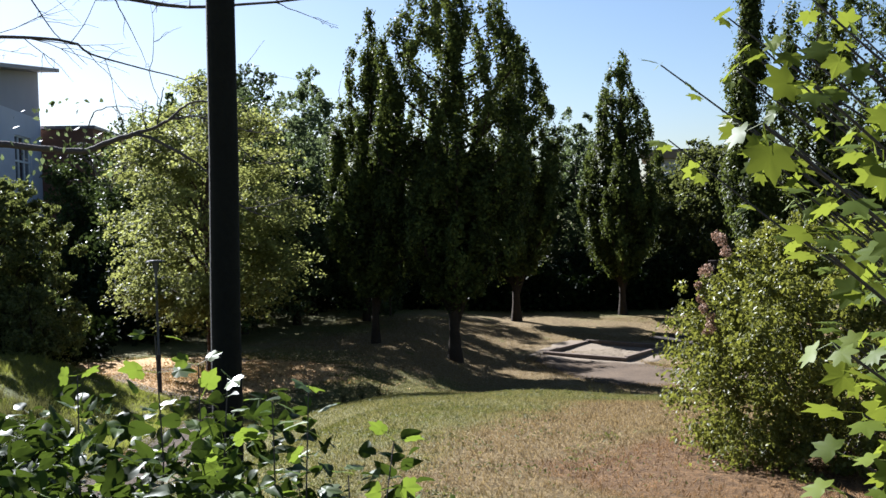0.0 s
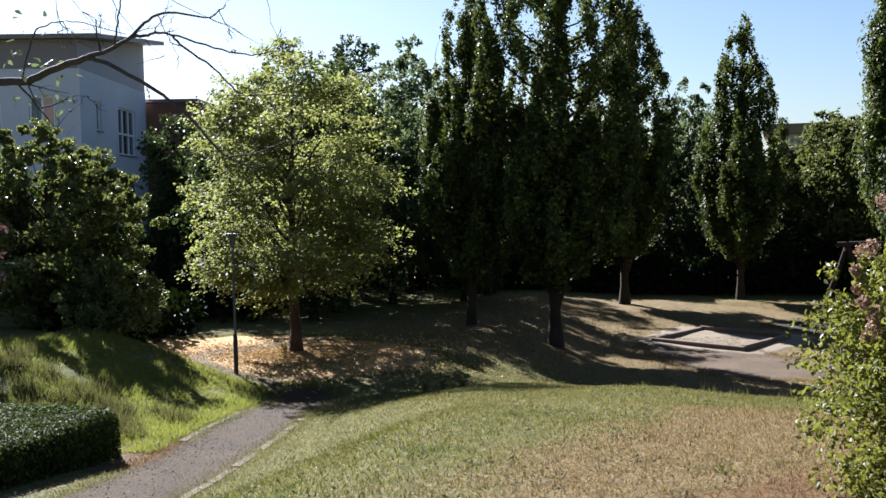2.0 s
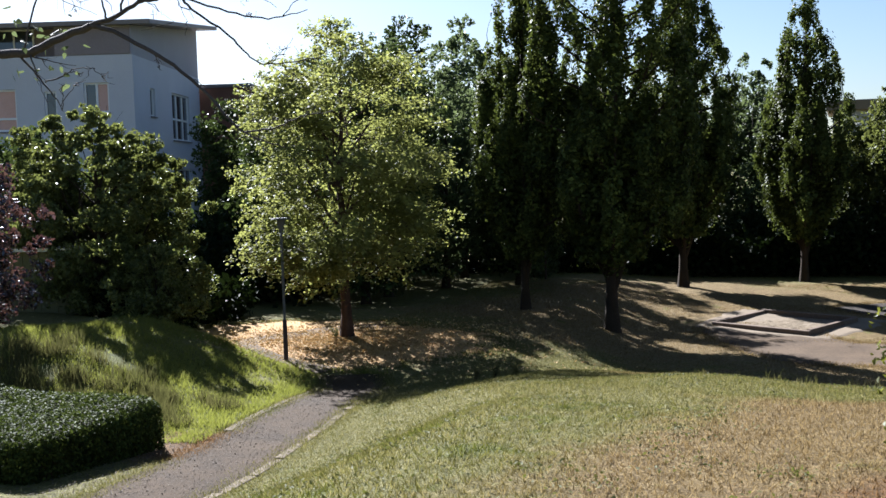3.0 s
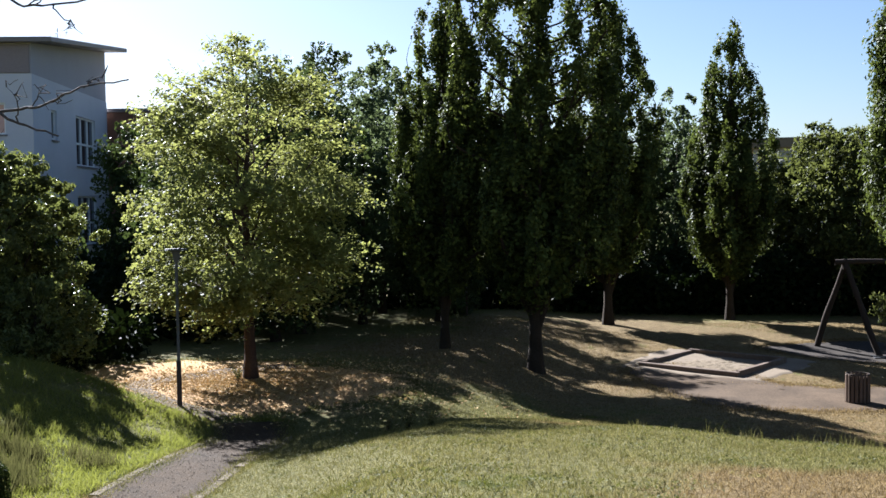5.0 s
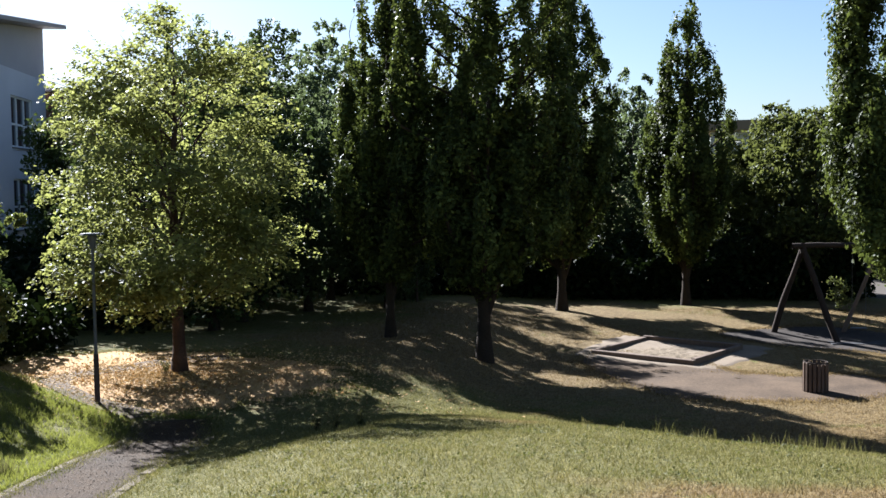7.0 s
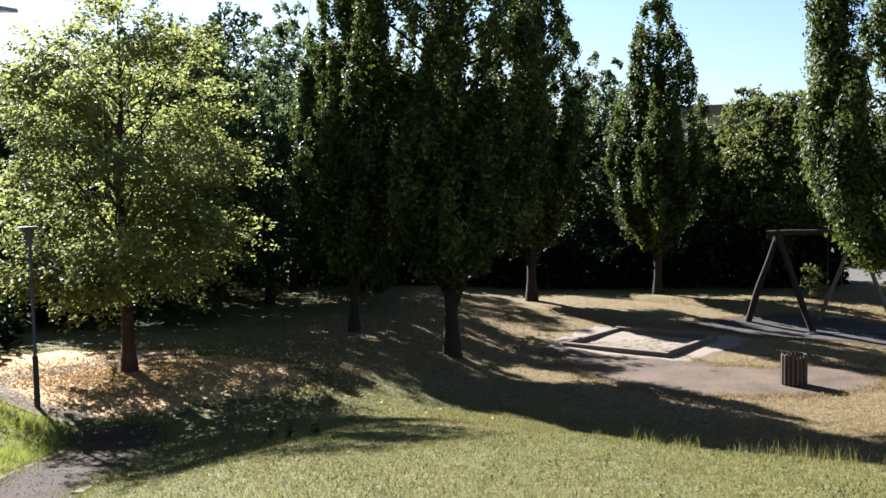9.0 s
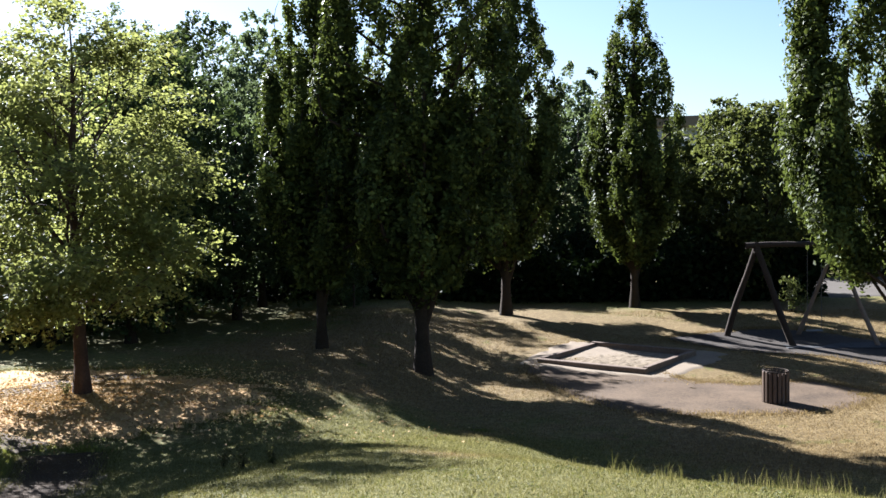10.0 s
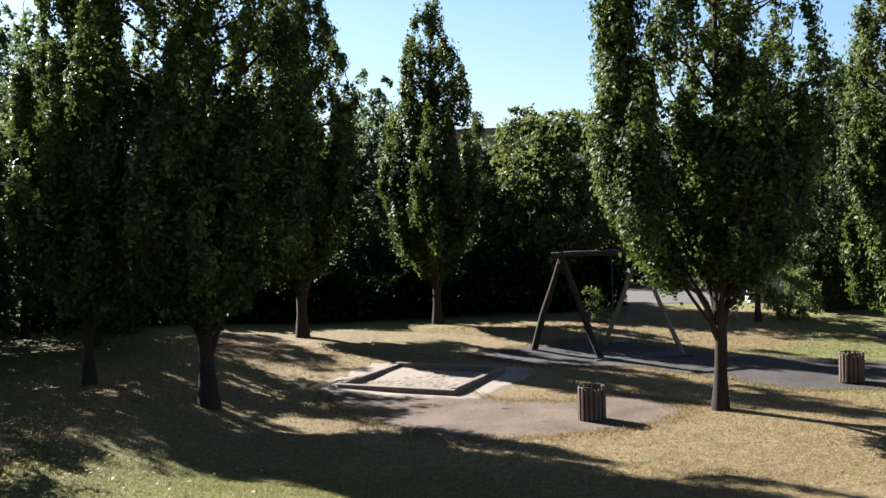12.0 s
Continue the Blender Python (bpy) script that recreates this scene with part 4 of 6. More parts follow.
def house():
    """A rendered block of flats: pale lower storeys, grey set-back top storey, pent roof."""
    base = 1.2
    t = thing("apartment_house", (-27.04, 47.36, -0.68), "pale rendered house with grey top storey and flat overhanging roof", "house", turn=14.5)
    t.matrix_basis = t.matrix_basis @ Matrix.Scale(1.464, 4)
    band = 9.66 - base
    # local frame: the corner nearest the park at the origin; -x along the garden front, +y along the gable
    front = pose(-16, 0, 0)
    gable = pose(0, 0, 0, 0, 0, 90)
    wf = [(9.5, 6.0, 2.5, 1.4), (12.95, 6.35, 0.42, 0.95), (14.3, 6.55, 0.85, 1.0), (4.5, 6.0, 2.5, 1.4), (9.5, 3.1, 2.5, 1.4)]
    wg = [(1.45, 6.5, 0.6, 1.0), (4.2, 5.75, 2.5, 1.8), (4.2, 2.85, 2.5, 1.8)]
    wall = part("wall", pierced(16, band, 0.35, wf), M_WHITE, t, "pale grey render")
    wall.matrix_basis = front
    side = part("wall", pierced(8.4, band, 0.35, wg), M_WHITE, t, "pale grey render")
    side.matrix_basis = gable @ pose(0.351, 0.0, 0)
    for i, (u, z, w, h) in enumerate(wf):
        window(t, front, u, z, w, h, (0.36, 0.68) if w > 2 else (0.5,) if w > 0.5 else (), 0.3 if w > 2 else None, w > 0.5)
    for u, z, w, h in wg:
        window(t, gable @ pose(0.351, 0, 0), u, z, w, h, (0.33, 0.67) if w > 1 else (), 0.45 if w > 1 else None, False)
    # inner floor and the dark rooms behind the panes
    part("floor_slab", boxed((-16, 0.36, band - 0.3), (-0.36, 8.7, band - 0.004)), M_GREY, t)
    part("core", boxed((-15.9, 1.6, 0), (-1.6, 8.6, band - 0.31)), M_CLAD, t)
    # top storey: grey over the gable, set back and clad along the front
    bm = bmesh.new()
    v = [bm.verts.new(p) for p in ((-2.6, 0.02, band), (-0.02, 0.02, band), (-0.02, 8.75, band), (-2.6, 8.75, band), (-2.6, 0.02, band + 0.97), (-0.02, 0.02, band + 0.97), (-0.02, 8.75, band + 1.98), (-2.6, 8.75, band + 1.98))]
    for q in ((0, 1, 5, 4), (1, 2, 6, 5), (2, 3, 7, 6), (3, 0, 4, 7), (4, 5, 6, 7), (3, 2, 1, 0)):
        bm.faces.new([v[i] for i in q])
    part("attic_wall", bm, M_GREY, t, "grey render of the top storey")
    part("cladding", boxed((-2.6, -0.03, band + 0.03), (-0.06, 0.016, band + 0.9)), M_BOARD, t, "brown cladding panel below the roof")
    part("attic_front", boxed((-15.9, 1.4, band), (-2.604, 8.7, band + 1.12)), M_BOARD, t, "brown cladding of the set-back top storey")
    for u in (-5.2, -8.4, -11.6):
        w = hang("attic_window", None, t, m=pose(u, 1.4, band + 0.12))
        part("pane", boxed((0, -0.03, 0), (1.3, -0.015, 0.95)), M_GLASS, w)
        bm = bmesh.new()
        for lo, hi in (((-0.06, -0.05, -0.06), (1.36, -0.004, 0)), ((-0.06, -0.05, 0.95), (1.36, -0.004, 1.01)), ((-0.06, -0.05, 0), (0, -0.004, 0.95)), ((1.3, -0.05, 0), (1.36, -0.004, 0.95)), ((0.62, -0.05, 0), (0.68, -0.004, 0.95))):
            box(bm, lo, hi)
        part("window_frame", bm, M_FRAME, w)
    bm = boxed((-16.3, -0.35, 0), (0.75, 9.3, 0.16), 0.02)
    roof = part("roof", bm, M_ROOF, t, "dark flat roof with a thin overhanging edge")
    roof.matrix_basis = pose(0, 0, band + 0.98, 6.6, 0, 0)


def annex():
    t = thing("annex", (-30.5, 60.1, -1.04), "brown clad annex with a flat roof", "house", turn=12.0)
    t.matrix_basis = t.matrix_basis @ Matrix.Scale(1.2, 4)
    part("wall", boxed((-6, 0, -0.2), (2.68, 8.5, 10.15)), M_CLAD, t)
    part("roof", boxed((-6.1, -0.1, 10.154), (2.8, 8.6, 10.33), 0.02), M_ROOF, t)


def far_house():
    t = thing("far_house", (12.5, 76.0, 0.3), "distant beige house with a pale flat roof", "house", turn=-6)
    part("wall", boxed((-4.5, 0, 0), (4.5, 8, 8.6)), M_GREY, t)
    part("roof", boxed((-4.9, -0.5, 8.604), (4.9, 8.5, 9.3), 0.05), M_APRON, t, "pale roof edge")
    for u in (-3.4, -1.0, 1.4):
        w = hang("window", None, t, m=pose(u, 0, 5.9))
        part("pane", boxed((0, -0.03, 0), (1.3, -0.01, 1.5)), M_GLASS, w)
        bm = bmesh.new()
        for lo, hi in (((-0.07, -0.05, -0.07), (1.37, -0.004, 0)), ((-0.07, -0.05, 1.5), (1.37, -0.004, 1.57)), ((-0.07, -0.05, 0), (0, -0.004, 1.5)), ((1.3, -0.05, 0), (1.37, -0.004, 1.5))):
            box(bm, lo, hi)
        part("window_frame", bm, M_FRAME, w)


def shed():
    t = thing("shed", (-17.6, 28.0, gz(-17.6, 28) - 0.1), "small yellowish garden shed with a flat roof, behind shrubs", "shed", turn=8)
    z = 3.75 - gz(-17.6, 28)
    part("wall", boxed((-2.4, 0, 0), (0.75, 2.6, z)), M_SHED, t)
    part("roof", boxed((-2.7, -0.35, z + 0.004), (1.0, 2.9, z + 0.13), 0.015), M_APRON, t, "pale roof boards")


def wheeled_bin(x, y):
    t = thing("wheeled_bin", (x, y, gz(x, y) + 0.02), "green plastic wheeled bin standing in the yard", "bin", turn=12)
    bm = bmesh.new()
    v = [bm.verts.new(p) for p in ((-0.24, -0.26, 0.08), (0.24, -0.26, 0.08), (0.24, 0.22, 0.08), (-0.24, 0.22, 0.08), (-0.3, -0.36, 0.98), (0.3, -0.36, 0.98), (0.3, 0.34, 0.98), (-0.3, 0.34, 0.98))]
    for q in ((0, 1, 5, 4), (1, 2, 6, 5), (2, 3, 7, 6), (3, 0, 4, 7), (4, 5, 6, 7), (3, 2, 1, 0)):
        bm.faces.new([v[i] for i in q])
    part("body", bm, M_GREEN, t)
    part("lid", boxed((-0.32, -0.39, 0.985), (0.32, 0.36, 1.06), 0.03), M_GREEN, t)
    part("handle", boxed((-0.26, 0.37, 0.95), (0.26, 0.41, 0.99), 0.01), M_LAMP, t)
    for sx in (-0.27, 0.24):
        bm = bmesh.new()
        bmesh.ops.create_cone(bm, segments=14, radius1=0.1, radius2=0.1, depth=0.05, cap_ends=True, matrix=Matrix.Translation((sx + 0.02, 0.24, 0.1)) @ pose(0, 0, 0, 0, 90, 0))
        part("wheel", bm, M_LAMP, t)


def yard_hut():
    t = thing("yard_hut", (18.2, 50.6, gz(18.2, 50.6)), "small pale rendered hut behind shrubs at the yard", "hut", turn=-8)
    part("wall", boxed((-0.9, 0, -0.1), (0.9, 1.8, 2.15)), M_GREY, t)
    part("roof", boxed((-1.05, -0.15, 2.154), (1.05, 1.95, 2.28), 0.02), M_ROOF, t)


def roof_aerial():
    t = thing("roof_aerial", (-29.86, 54.2, 14.2), "thin grey television aerial on the flat roof", "aerial", turn=4)
    t.matrix_basis = t.matrix_basis @ Matrix.Scale(1.2, 4)
    log("mast", (0, 0, -0.02), (0, 0, 0.72), 0.022, M_STEEL, t, 8)
    log("boom", (-1.4, 0.03, 0.48), (0.5, 0.03, 0.52), 0.016, M_STEEL, t, 6)
    for i in range(8):
        x = -1.35 + i * 0.25
        log("element", (x, 0.03 - 0.06, 0.33 + 0.02 * x), (x, 0.03 + 0.06, 0.67 + 0.02 * x), 0.009, M_STEEL, t, 6)


def garden_shed():
    t = thing("garden_shed", (-16.1, 25.4, gz(-16.1, 25.6)), "low flat-roofed garden shed with dull ochre boards on the bank", "shed", turn=4)
    part("wall", boxed((-1.2, 0.02, -0.15), (0.72, 1.15, 1.68), 0.01), M_OCHRE, t)
    for i in range(8):
        part("board", boxed((-1.2 + i * 0.24 + 0.006, 0.0, -0.1), (-0.96 + i * 0.24 - 0.006, 0.018, 1.67), 0.004), M_OCHRE, t)
    part("roof", boxed((-1.3, -0.12, 1.684), (0.8, 1.25, 1.73), 0.01), M_ROOF, t)
    part("fascia", boxed((-1.31, -0.145, 1.66), (0.81, -0.122, 1.75), 0.004), M_STEEL, t, "metal roof edge")


def far_block():
    t = thing("far_block", (21.5, 74.0, 0.3), "distant pale building behind the trees", "house", turn=-8)
    part("wall", boxed((-3, 0, 0), (3, 8, 7.2)), M_WHITE, t)
    part("roof", boxed((-3.2, -0.2, 7.204), (3.2, 8.2, 7.5), 0.04), M_ROOF, t)


def timber_edging():
    t = thing("timber_edging", (18.5, 41.2, gz(18.5, 41.2)), "short reddish-brown log lying at the edge of the lawn", "log", turn=-12)
    log("log", (-0.9, 0, 0.1), (0.9, 0, 0.1), 0.11, M_TIMBER, t)


wheeled_bin(17.0, 52.6)
yard_hut()
garden_shed()
roof_aerial()
far_block()
timber_edging()
house()
annex()
far_house()
shed()

# ---- trees of the park ----
OAK = "columnar oak with dense dark green foliage"
fastigiate("oak_tree", -2.5, 34.7, OAK + " and a forked trunk", shaped((0, 2.0), (0.12, 2.7), (0.45, 2.75), (0.7, 2.45), (0.82, 1.7), (0.93, 0.8), (1, 0.3)), 2.1, 14.3, 58, 86000, 0.13, 0.2, 11, 0.56, 0.12, plumes=[(3.3, 2.2, 0.5, 3.6, 9.6), (2.6, 1.7, 0.5, 2.4, 8.0)])
fastigiate("oak_tree", -5.45, 35.75, OAK + ", slender", shaped((0, 1.2), (0.2, 1.95), (0.5, 1.7), (0.8, 1.2), (1, 0.25)), 1.6, 11.6, 34, 48000, 0.122, 0.14, 12, 0.42, plumes=[(3.2, 1.45, 0.4, 2.6, 7.6)])
fastigiate("oak_tree", -0.75, 46.4, OAK + " behind the sandpit", shaped((0, 1.8), (0.15, 2.4), (0.5, 2.3), (0.75, 1.5), (1, 0.3)), 2.0, 12.9, 42, 50000, 0.15, 0.19, 13, 0.5)
fastigiate("oak_tree", 4.2, 48.3, OAK + ", tapering to a point", shaped((0, 1.2), (0.12, 2.2), (0.4, 2.1), (0.6, 1.55), (0.8, 1.05), (1, 0.2)), 1.7, 12.3, 40, 46000, 0.15, 0.17, 14, 0.44, plumes=[(3.2, 1.3, 0.65, 2.6, 6.6), (2.9, 1.0, 0.4, 6.0, 9.4)])
fastigiate("oak_tree", 9.2, 32.75, OAK + ", standing by the litter bin", shaped((0, 1.3), (0.08, 1.8), (0.45, 2.15), (0.8, 1.9), (1, 0.9)), 2.9, 13.2, 52, 86000, 0.13, 0.16, 15, 0.48, 0.26, 0.4, plumes=[(3.25, 2.45, 0.95, 3.0, 12.8), (3.6, 2.6, 0.6, 3.2, 7.4), (2.95, 2.5, 0.7, 3.6, 10.5)])
fastigiate("oak_tree", 16.75, 38.2, OAK + " beside the yard", shaped((0, 1.2), (0.15, 1.7), (0.6, 1.6), (1, 0.5)), 1.1, 12.5, 36, 42000, 0.14, 0.17, 16, 0.46)
linden(-9.13, 28.8, "young linden with a broad airy yellow-green crown", shaped((0, 1.0), (0.05, 1.9), (0.16, 2.45), (0.3, 2.6), (0.5, 2.4), (0.66, 2.0), (0.8, 1.5), (0.9, 0.9), (1, 0.15)), 1.62, 8.7, 820, 66, 0.105, 0.165, 21)
tree("apple_tree", -15.2, 26.2, "spreading fruit tree with a hollow dark crown on the bank", M_BARK, M_APPLE, shaped((0, 1.5), (0.2, 2.1), (0.45, 2.5), (0.7, 2.1), (0.88, 1.3), (1, 0.4)), 0.6, 5.5, 250, 48000, (0.46, 0.46, 0.32), 0.125, 0.16, 31, 2.1, 20, 0.4, 0.5, 0.2)
tree("bank_shrub", -12.9, 25.3, "loose upright shrub with sunlit olive leaves on the bank", M_BARK, M_APPLE, rounded(1.15), 0.05, 2.1, 60, 7500, (0.34, 0.34, 0.34), 0.115, 0.05, 33, 0.9, 12, 0.6, 0.35, 0.22, category="shrub")
tree("plum_tree", -13.95, 20.3, "purple-leaved plum with glossy leaves on the bank", M_BARK, M_PURPLE, rounded(1.4), 0.35, 3.4, 60, 8500, (0.45, 0.45, 0.4), 0.12, 0.06, 32, 0.8, 8, 0.6, 0.3, category="shrub")


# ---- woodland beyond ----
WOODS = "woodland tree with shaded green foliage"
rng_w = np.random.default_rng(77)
# (-11.6, 39.8), (-7.4, 44.6), (-11.6, 37.2): unseen trees, added to shade the hollow
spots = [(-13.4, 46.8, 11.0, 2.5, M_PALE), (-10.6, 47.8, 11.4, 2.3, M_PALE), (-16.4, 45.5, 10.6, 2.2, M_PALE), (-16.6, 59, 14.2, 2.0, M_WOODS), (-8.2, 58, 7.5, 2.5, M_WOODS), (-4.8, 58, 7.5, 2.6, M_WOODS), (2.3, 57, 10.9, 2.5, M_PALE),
         (-19.8, 52, 10.5, 3.0, M_WOODS), (-12.2, 56, 13.0, 2.2, M_PALE), (-1.5, 58, 8.0, 2.8, M_WOODS), (6.6, 54, 7.2, 2.2, M_WOODS_SUNLIT), (8.6, 53, 8.3, 1.9, M_WOODS_SUNLIT), (9.6, 51, 8.0, 2.1, M_WOODS_SUNLIT), (14.6, 64, 9.0, 3.0, M_WOODS), (1.0, 60, 9.0, 2.6, M_WOODS), (3.6, 61, 9.4, 2.6, M_WOODS),
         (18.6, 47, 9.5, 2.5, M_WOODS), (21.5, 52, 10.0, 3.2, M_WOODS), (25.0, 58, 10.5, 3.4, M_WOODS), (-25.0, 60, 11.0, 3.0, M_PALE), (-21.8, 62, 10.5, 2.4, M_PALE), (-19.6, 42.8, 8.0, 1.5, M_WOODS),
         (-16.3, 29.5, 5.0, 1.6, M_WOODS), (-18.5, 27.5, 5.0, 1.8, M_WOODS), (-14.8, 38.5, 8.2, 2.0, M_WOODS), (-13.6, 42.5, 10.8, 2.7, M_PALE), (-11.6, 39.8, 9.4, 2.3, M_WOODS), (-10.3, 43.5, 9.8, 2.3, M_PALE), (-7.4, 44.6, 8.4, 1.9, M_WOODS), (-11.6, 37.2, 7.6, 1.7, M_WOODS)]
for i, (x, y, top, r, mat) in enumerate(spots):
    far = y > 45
    tree("woodland_tree", x, y, {M_WOODS: WOODS, M_WOODS_SUNLIT: "woodland tree with sunlit yellow-green foliage"}.get(mat, "tall woodland tree with pale airy foliage"), M_BARK, mat, columnar(r) if mat is M_PALE else rounded(r), top * 0.12, top, 140, 11500,
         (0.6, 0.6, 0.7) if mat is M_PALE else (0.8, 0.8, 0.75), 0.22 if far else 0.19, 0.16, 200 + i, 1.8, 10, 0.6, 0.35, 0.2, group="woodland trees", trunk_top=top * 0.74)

tree("yard_tree", 15.2, 44.9, "slim tree with a bare trunk beside the yard", M_BARK, M_WOODS, rounded(1.7), 2.9, 8.0, 90, 12000, (0.6, 0.6, 0.6), 0.16, 0.11, 301, 1.4, 9, 0.6, 0.3)
tree("yard_shrub", 16.6, 45.3, "small loose shrub with olive leaves beside the yard", M_BARK, M_APPLE, rounded(0.8), 0.1, 1.7, 40, 5000, (0.3, 0.3, 0.3), 0.1, 0.04, 302, 0.5, 8, 0.6, 0.3, category="shrub")
tree("grey_shrub", -7.4, 48.0, "greyish shrub at the edge of the wood behind a lamp", M_BARK, M_PALE, rounded(0.9), 0.05, 1.9, 40, 5000, (0.35, 0.35, 0.35), 0.11, 0.04, 303, 0.5, 8, 0.6, 0.3, category="shrub")
tree("yard_shrub", 9.8, 46.6, "small sparse olive-green shrub behind the swing", M_BARK, M_APPLE, rounded(0.4), 0.1, 1.5, 16, 700, (0.3, 0.3, 0.35), 0.1, 0.03, 304, 0.4, 7, 0.7, 0.3, category="shrub")

# dense undergrowth along the rear of the lawn, its shade put into the leaf colour
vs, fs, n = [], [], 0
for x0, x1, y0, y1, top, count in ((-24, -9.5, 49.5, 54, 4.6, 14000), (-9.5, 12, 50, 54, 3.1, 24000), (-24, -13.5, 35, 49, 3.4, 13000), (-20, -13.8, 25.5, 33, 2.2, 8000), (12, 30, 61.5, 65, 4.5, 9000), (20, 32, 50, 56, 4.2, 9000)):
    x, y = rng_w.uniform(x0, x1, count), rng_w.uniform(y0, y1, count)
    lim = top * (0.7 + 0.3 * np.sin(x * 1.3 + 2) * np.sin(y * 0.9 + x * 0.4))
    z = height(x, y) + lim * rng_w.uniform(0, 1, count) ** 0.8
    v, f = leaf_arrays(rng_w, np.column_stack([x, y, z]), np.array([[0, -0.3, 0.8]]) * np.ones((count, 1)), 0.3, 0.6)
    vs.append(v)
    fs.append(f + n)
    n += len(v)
tagged(new("undergrowth", mesh_np("undergrowth", np.concatenate(vs), np.concatenate(fs), M_UNDERSHADE)), "dense undergrowth along the edge of the lawn, its shade put into the leaf colour", "undergrowth", kind="stuff")


# ---- shrubs near the walk ----
def hedge(place, lx, ly, tall, turn, n, leaf, label):
    t = thing("clipped_hedge", place, label, "hedge", turn=turn)
    rng = np.random.default_rng(41)
    u = rng.uniform(-1, 1, (n, 3))
    face = rng.choice(5, n, p=[0.2, 0.10, 0.48, 0.18, 0.04])
    u[face == 0, 1], u[face == 1, 1], u[face == 2, 2], u[face == 3, 0], u[face == 4, 0] = -1, 1, 1, 1, -1
    at = np.column_stack([u[:, 0] * lx, u[:, 1] * ly, (u[:, 2] + 1) / 2 * tall])
    # rounded corners: pull points near two faces inwards
    nx, ny, nz = u[:, 0] * lx, u[:, 1] * ly, (u[:, 2] + 1) / 2 * tall
    r = 0.22
    cx, cy, cz = np.clip(nx, -lx + r, lx - r), np.clip(ny, -ly + r, ly - r), np.minimum(nz, tall - r)
    off = np.column_stack([nx - cx, ny - cy, np.maximum(nz - cz, 0)])
    d = np.linalg.norm(off, axis=1)[:, None] + 1e-9
    lean = off / d
    wave = np.array([noise.noise((a * 1.1, b2 * 1.6, c * 1.6)) for a, b2, c in at])
    at = np.column_stack([cx, cy, cz]) + lean * np.minimum(d, r) + lean * (rng.uniform(-0.10, 0.03, n) + 0.07 * wave)[:, None]
    v, f = leaf_arrays(rng, at, lean * 1.2 + (0, 0, 0.4), leaf, 0.6, 0.8)
    hang("foliage", mesh_np("foliage", v, f, M_HEDGE), t)
    core = part("core", boxed((-lx + 0.1, -ly + 0.1, -0.45), (lx - 0.1, ly - 0.1, tall - 0.1), 0.15), M_BARK, t, "dark twiggy inside of the hedge")
    return core


def flowering_shrub():
    x, y = 3.24, 8.5
    t = thing("flowering_shrub", (x, y, gz(x, y)), "dense rounded shrub with small leaves and faded pinkish blossom", "shrub")
    rng = np.random.default_rng(51)
    runs = []
    for i in range(16):
        a = i * 2.4
        s = np.linspace(0, 1, 6)[:, None]
        runs.append((np.array([0.12 * math.cos(a), 0.12 * math.sin(a), -0.05]) + np.array([math.cos(a), math.sin(a), 0]) * s * rng.uniform(0.5, 1.2) + np.array([0, 0, 1]) * s ** 0.8 * rng.uniform(0.7, 1.35), 0.014 * (1 - 0.8 * s[:, 0])))
    hang("stem", tubes("stem", runs, M_TWIG, 6), t)
    form = lambda h: 1.25 * math.sqrt(max(0.02, 1 - abs(1.75 * h - 0.6) ** 2.0 / 1.5))
    v, f = crown_leaves(rng, form, -0.02, 1.95, 300, 76000, (0.26, 0.26, 0.24), 0.041, 0.5, 0.08, 0.6)
    hang("foliage", mesh_np("foliage", v, f, M_SHRUB), t)
    # faded blossom heads on the side towards the lawn
    for i in range(11):
        h = 1.05 + 0.085 * i + 0.03 * rng.normal()
        c = np.array([-1.04 + 0.3 * max(0, h - 1.5) + 0.07 * rng.normal(), -0.15 + 0.12 * rng.normal(), h])
        o = rng.normal(0, 1, (120, 3))
        at = c + o / np.linalg.norm(o, axis=1)[:, None] * rng.uniform(0.25, 1, (120, 1)) ** 0.5 * rng.uniform(0.03, 0.052) * (1, 1, 1.2)
        hang("flower_stalk", tubes("flower_stalk", [([c + (0.25, 0.0, -0.2), c + (0.1, 0, -0.06), c], [0.004, 0.003, 0.002])], M_TWIG, 5), t)
        v, f = leaf_arrays(rng, at, np.array([[-0.3, -0.4, 0.5]]) * np.ones((len(at), 1)), 0.022, 0.8)
        hang("blossom", mesh_np("blossom", v, f, M_BLOSSOM), t, "faded pink and brown blossom head")


def maple_leaf_mesh(name, mat, lobes, size, fold=0.2):
    """A lobed leaf with a stalk, folded along its ribs."""
    bm = bmesh.new()
    c = bm.verts.new((0, 0.25, 0.02))
    rim = []
    for ang, rad in lobes:
        a = radians(ang)
        rim.append(bm.verts.new((rad * math.sin(a), 0.25 + rad * math.cos(a), -fold * rad * rad + (0.03 if rad < 0.3 else -0.02) + fold * 0.5 * abs(math.sin(a)) * rad)))
    for p, q in zip(rim, rim[1:] + rim[:1]):
        bm.faces.new((c, q, p))
    st = [bm.verts.new(p) for p in ((-0.012, 0.22, 0.0), (0.012, 0.22, 0.0), (0.01, -0.42, 0.03), (-0.01, -0.42, 0.03))]
    bm.faces.new(st[:3])
    bm.faces.new((st[0], st[2], st[3]))
    bmesh.ops.scale(bm, vec=(size, size, size), verts=bm.verts[:])
    bmesh.ops.translate(bm, vec=(0, 0.42 * size, 0), verts=bm.verts[:])
    me = bpy.data.meshes.new(name)
    bm.to_mesh(me)
    bm.free()
    me.materials.append(mat)
    return me


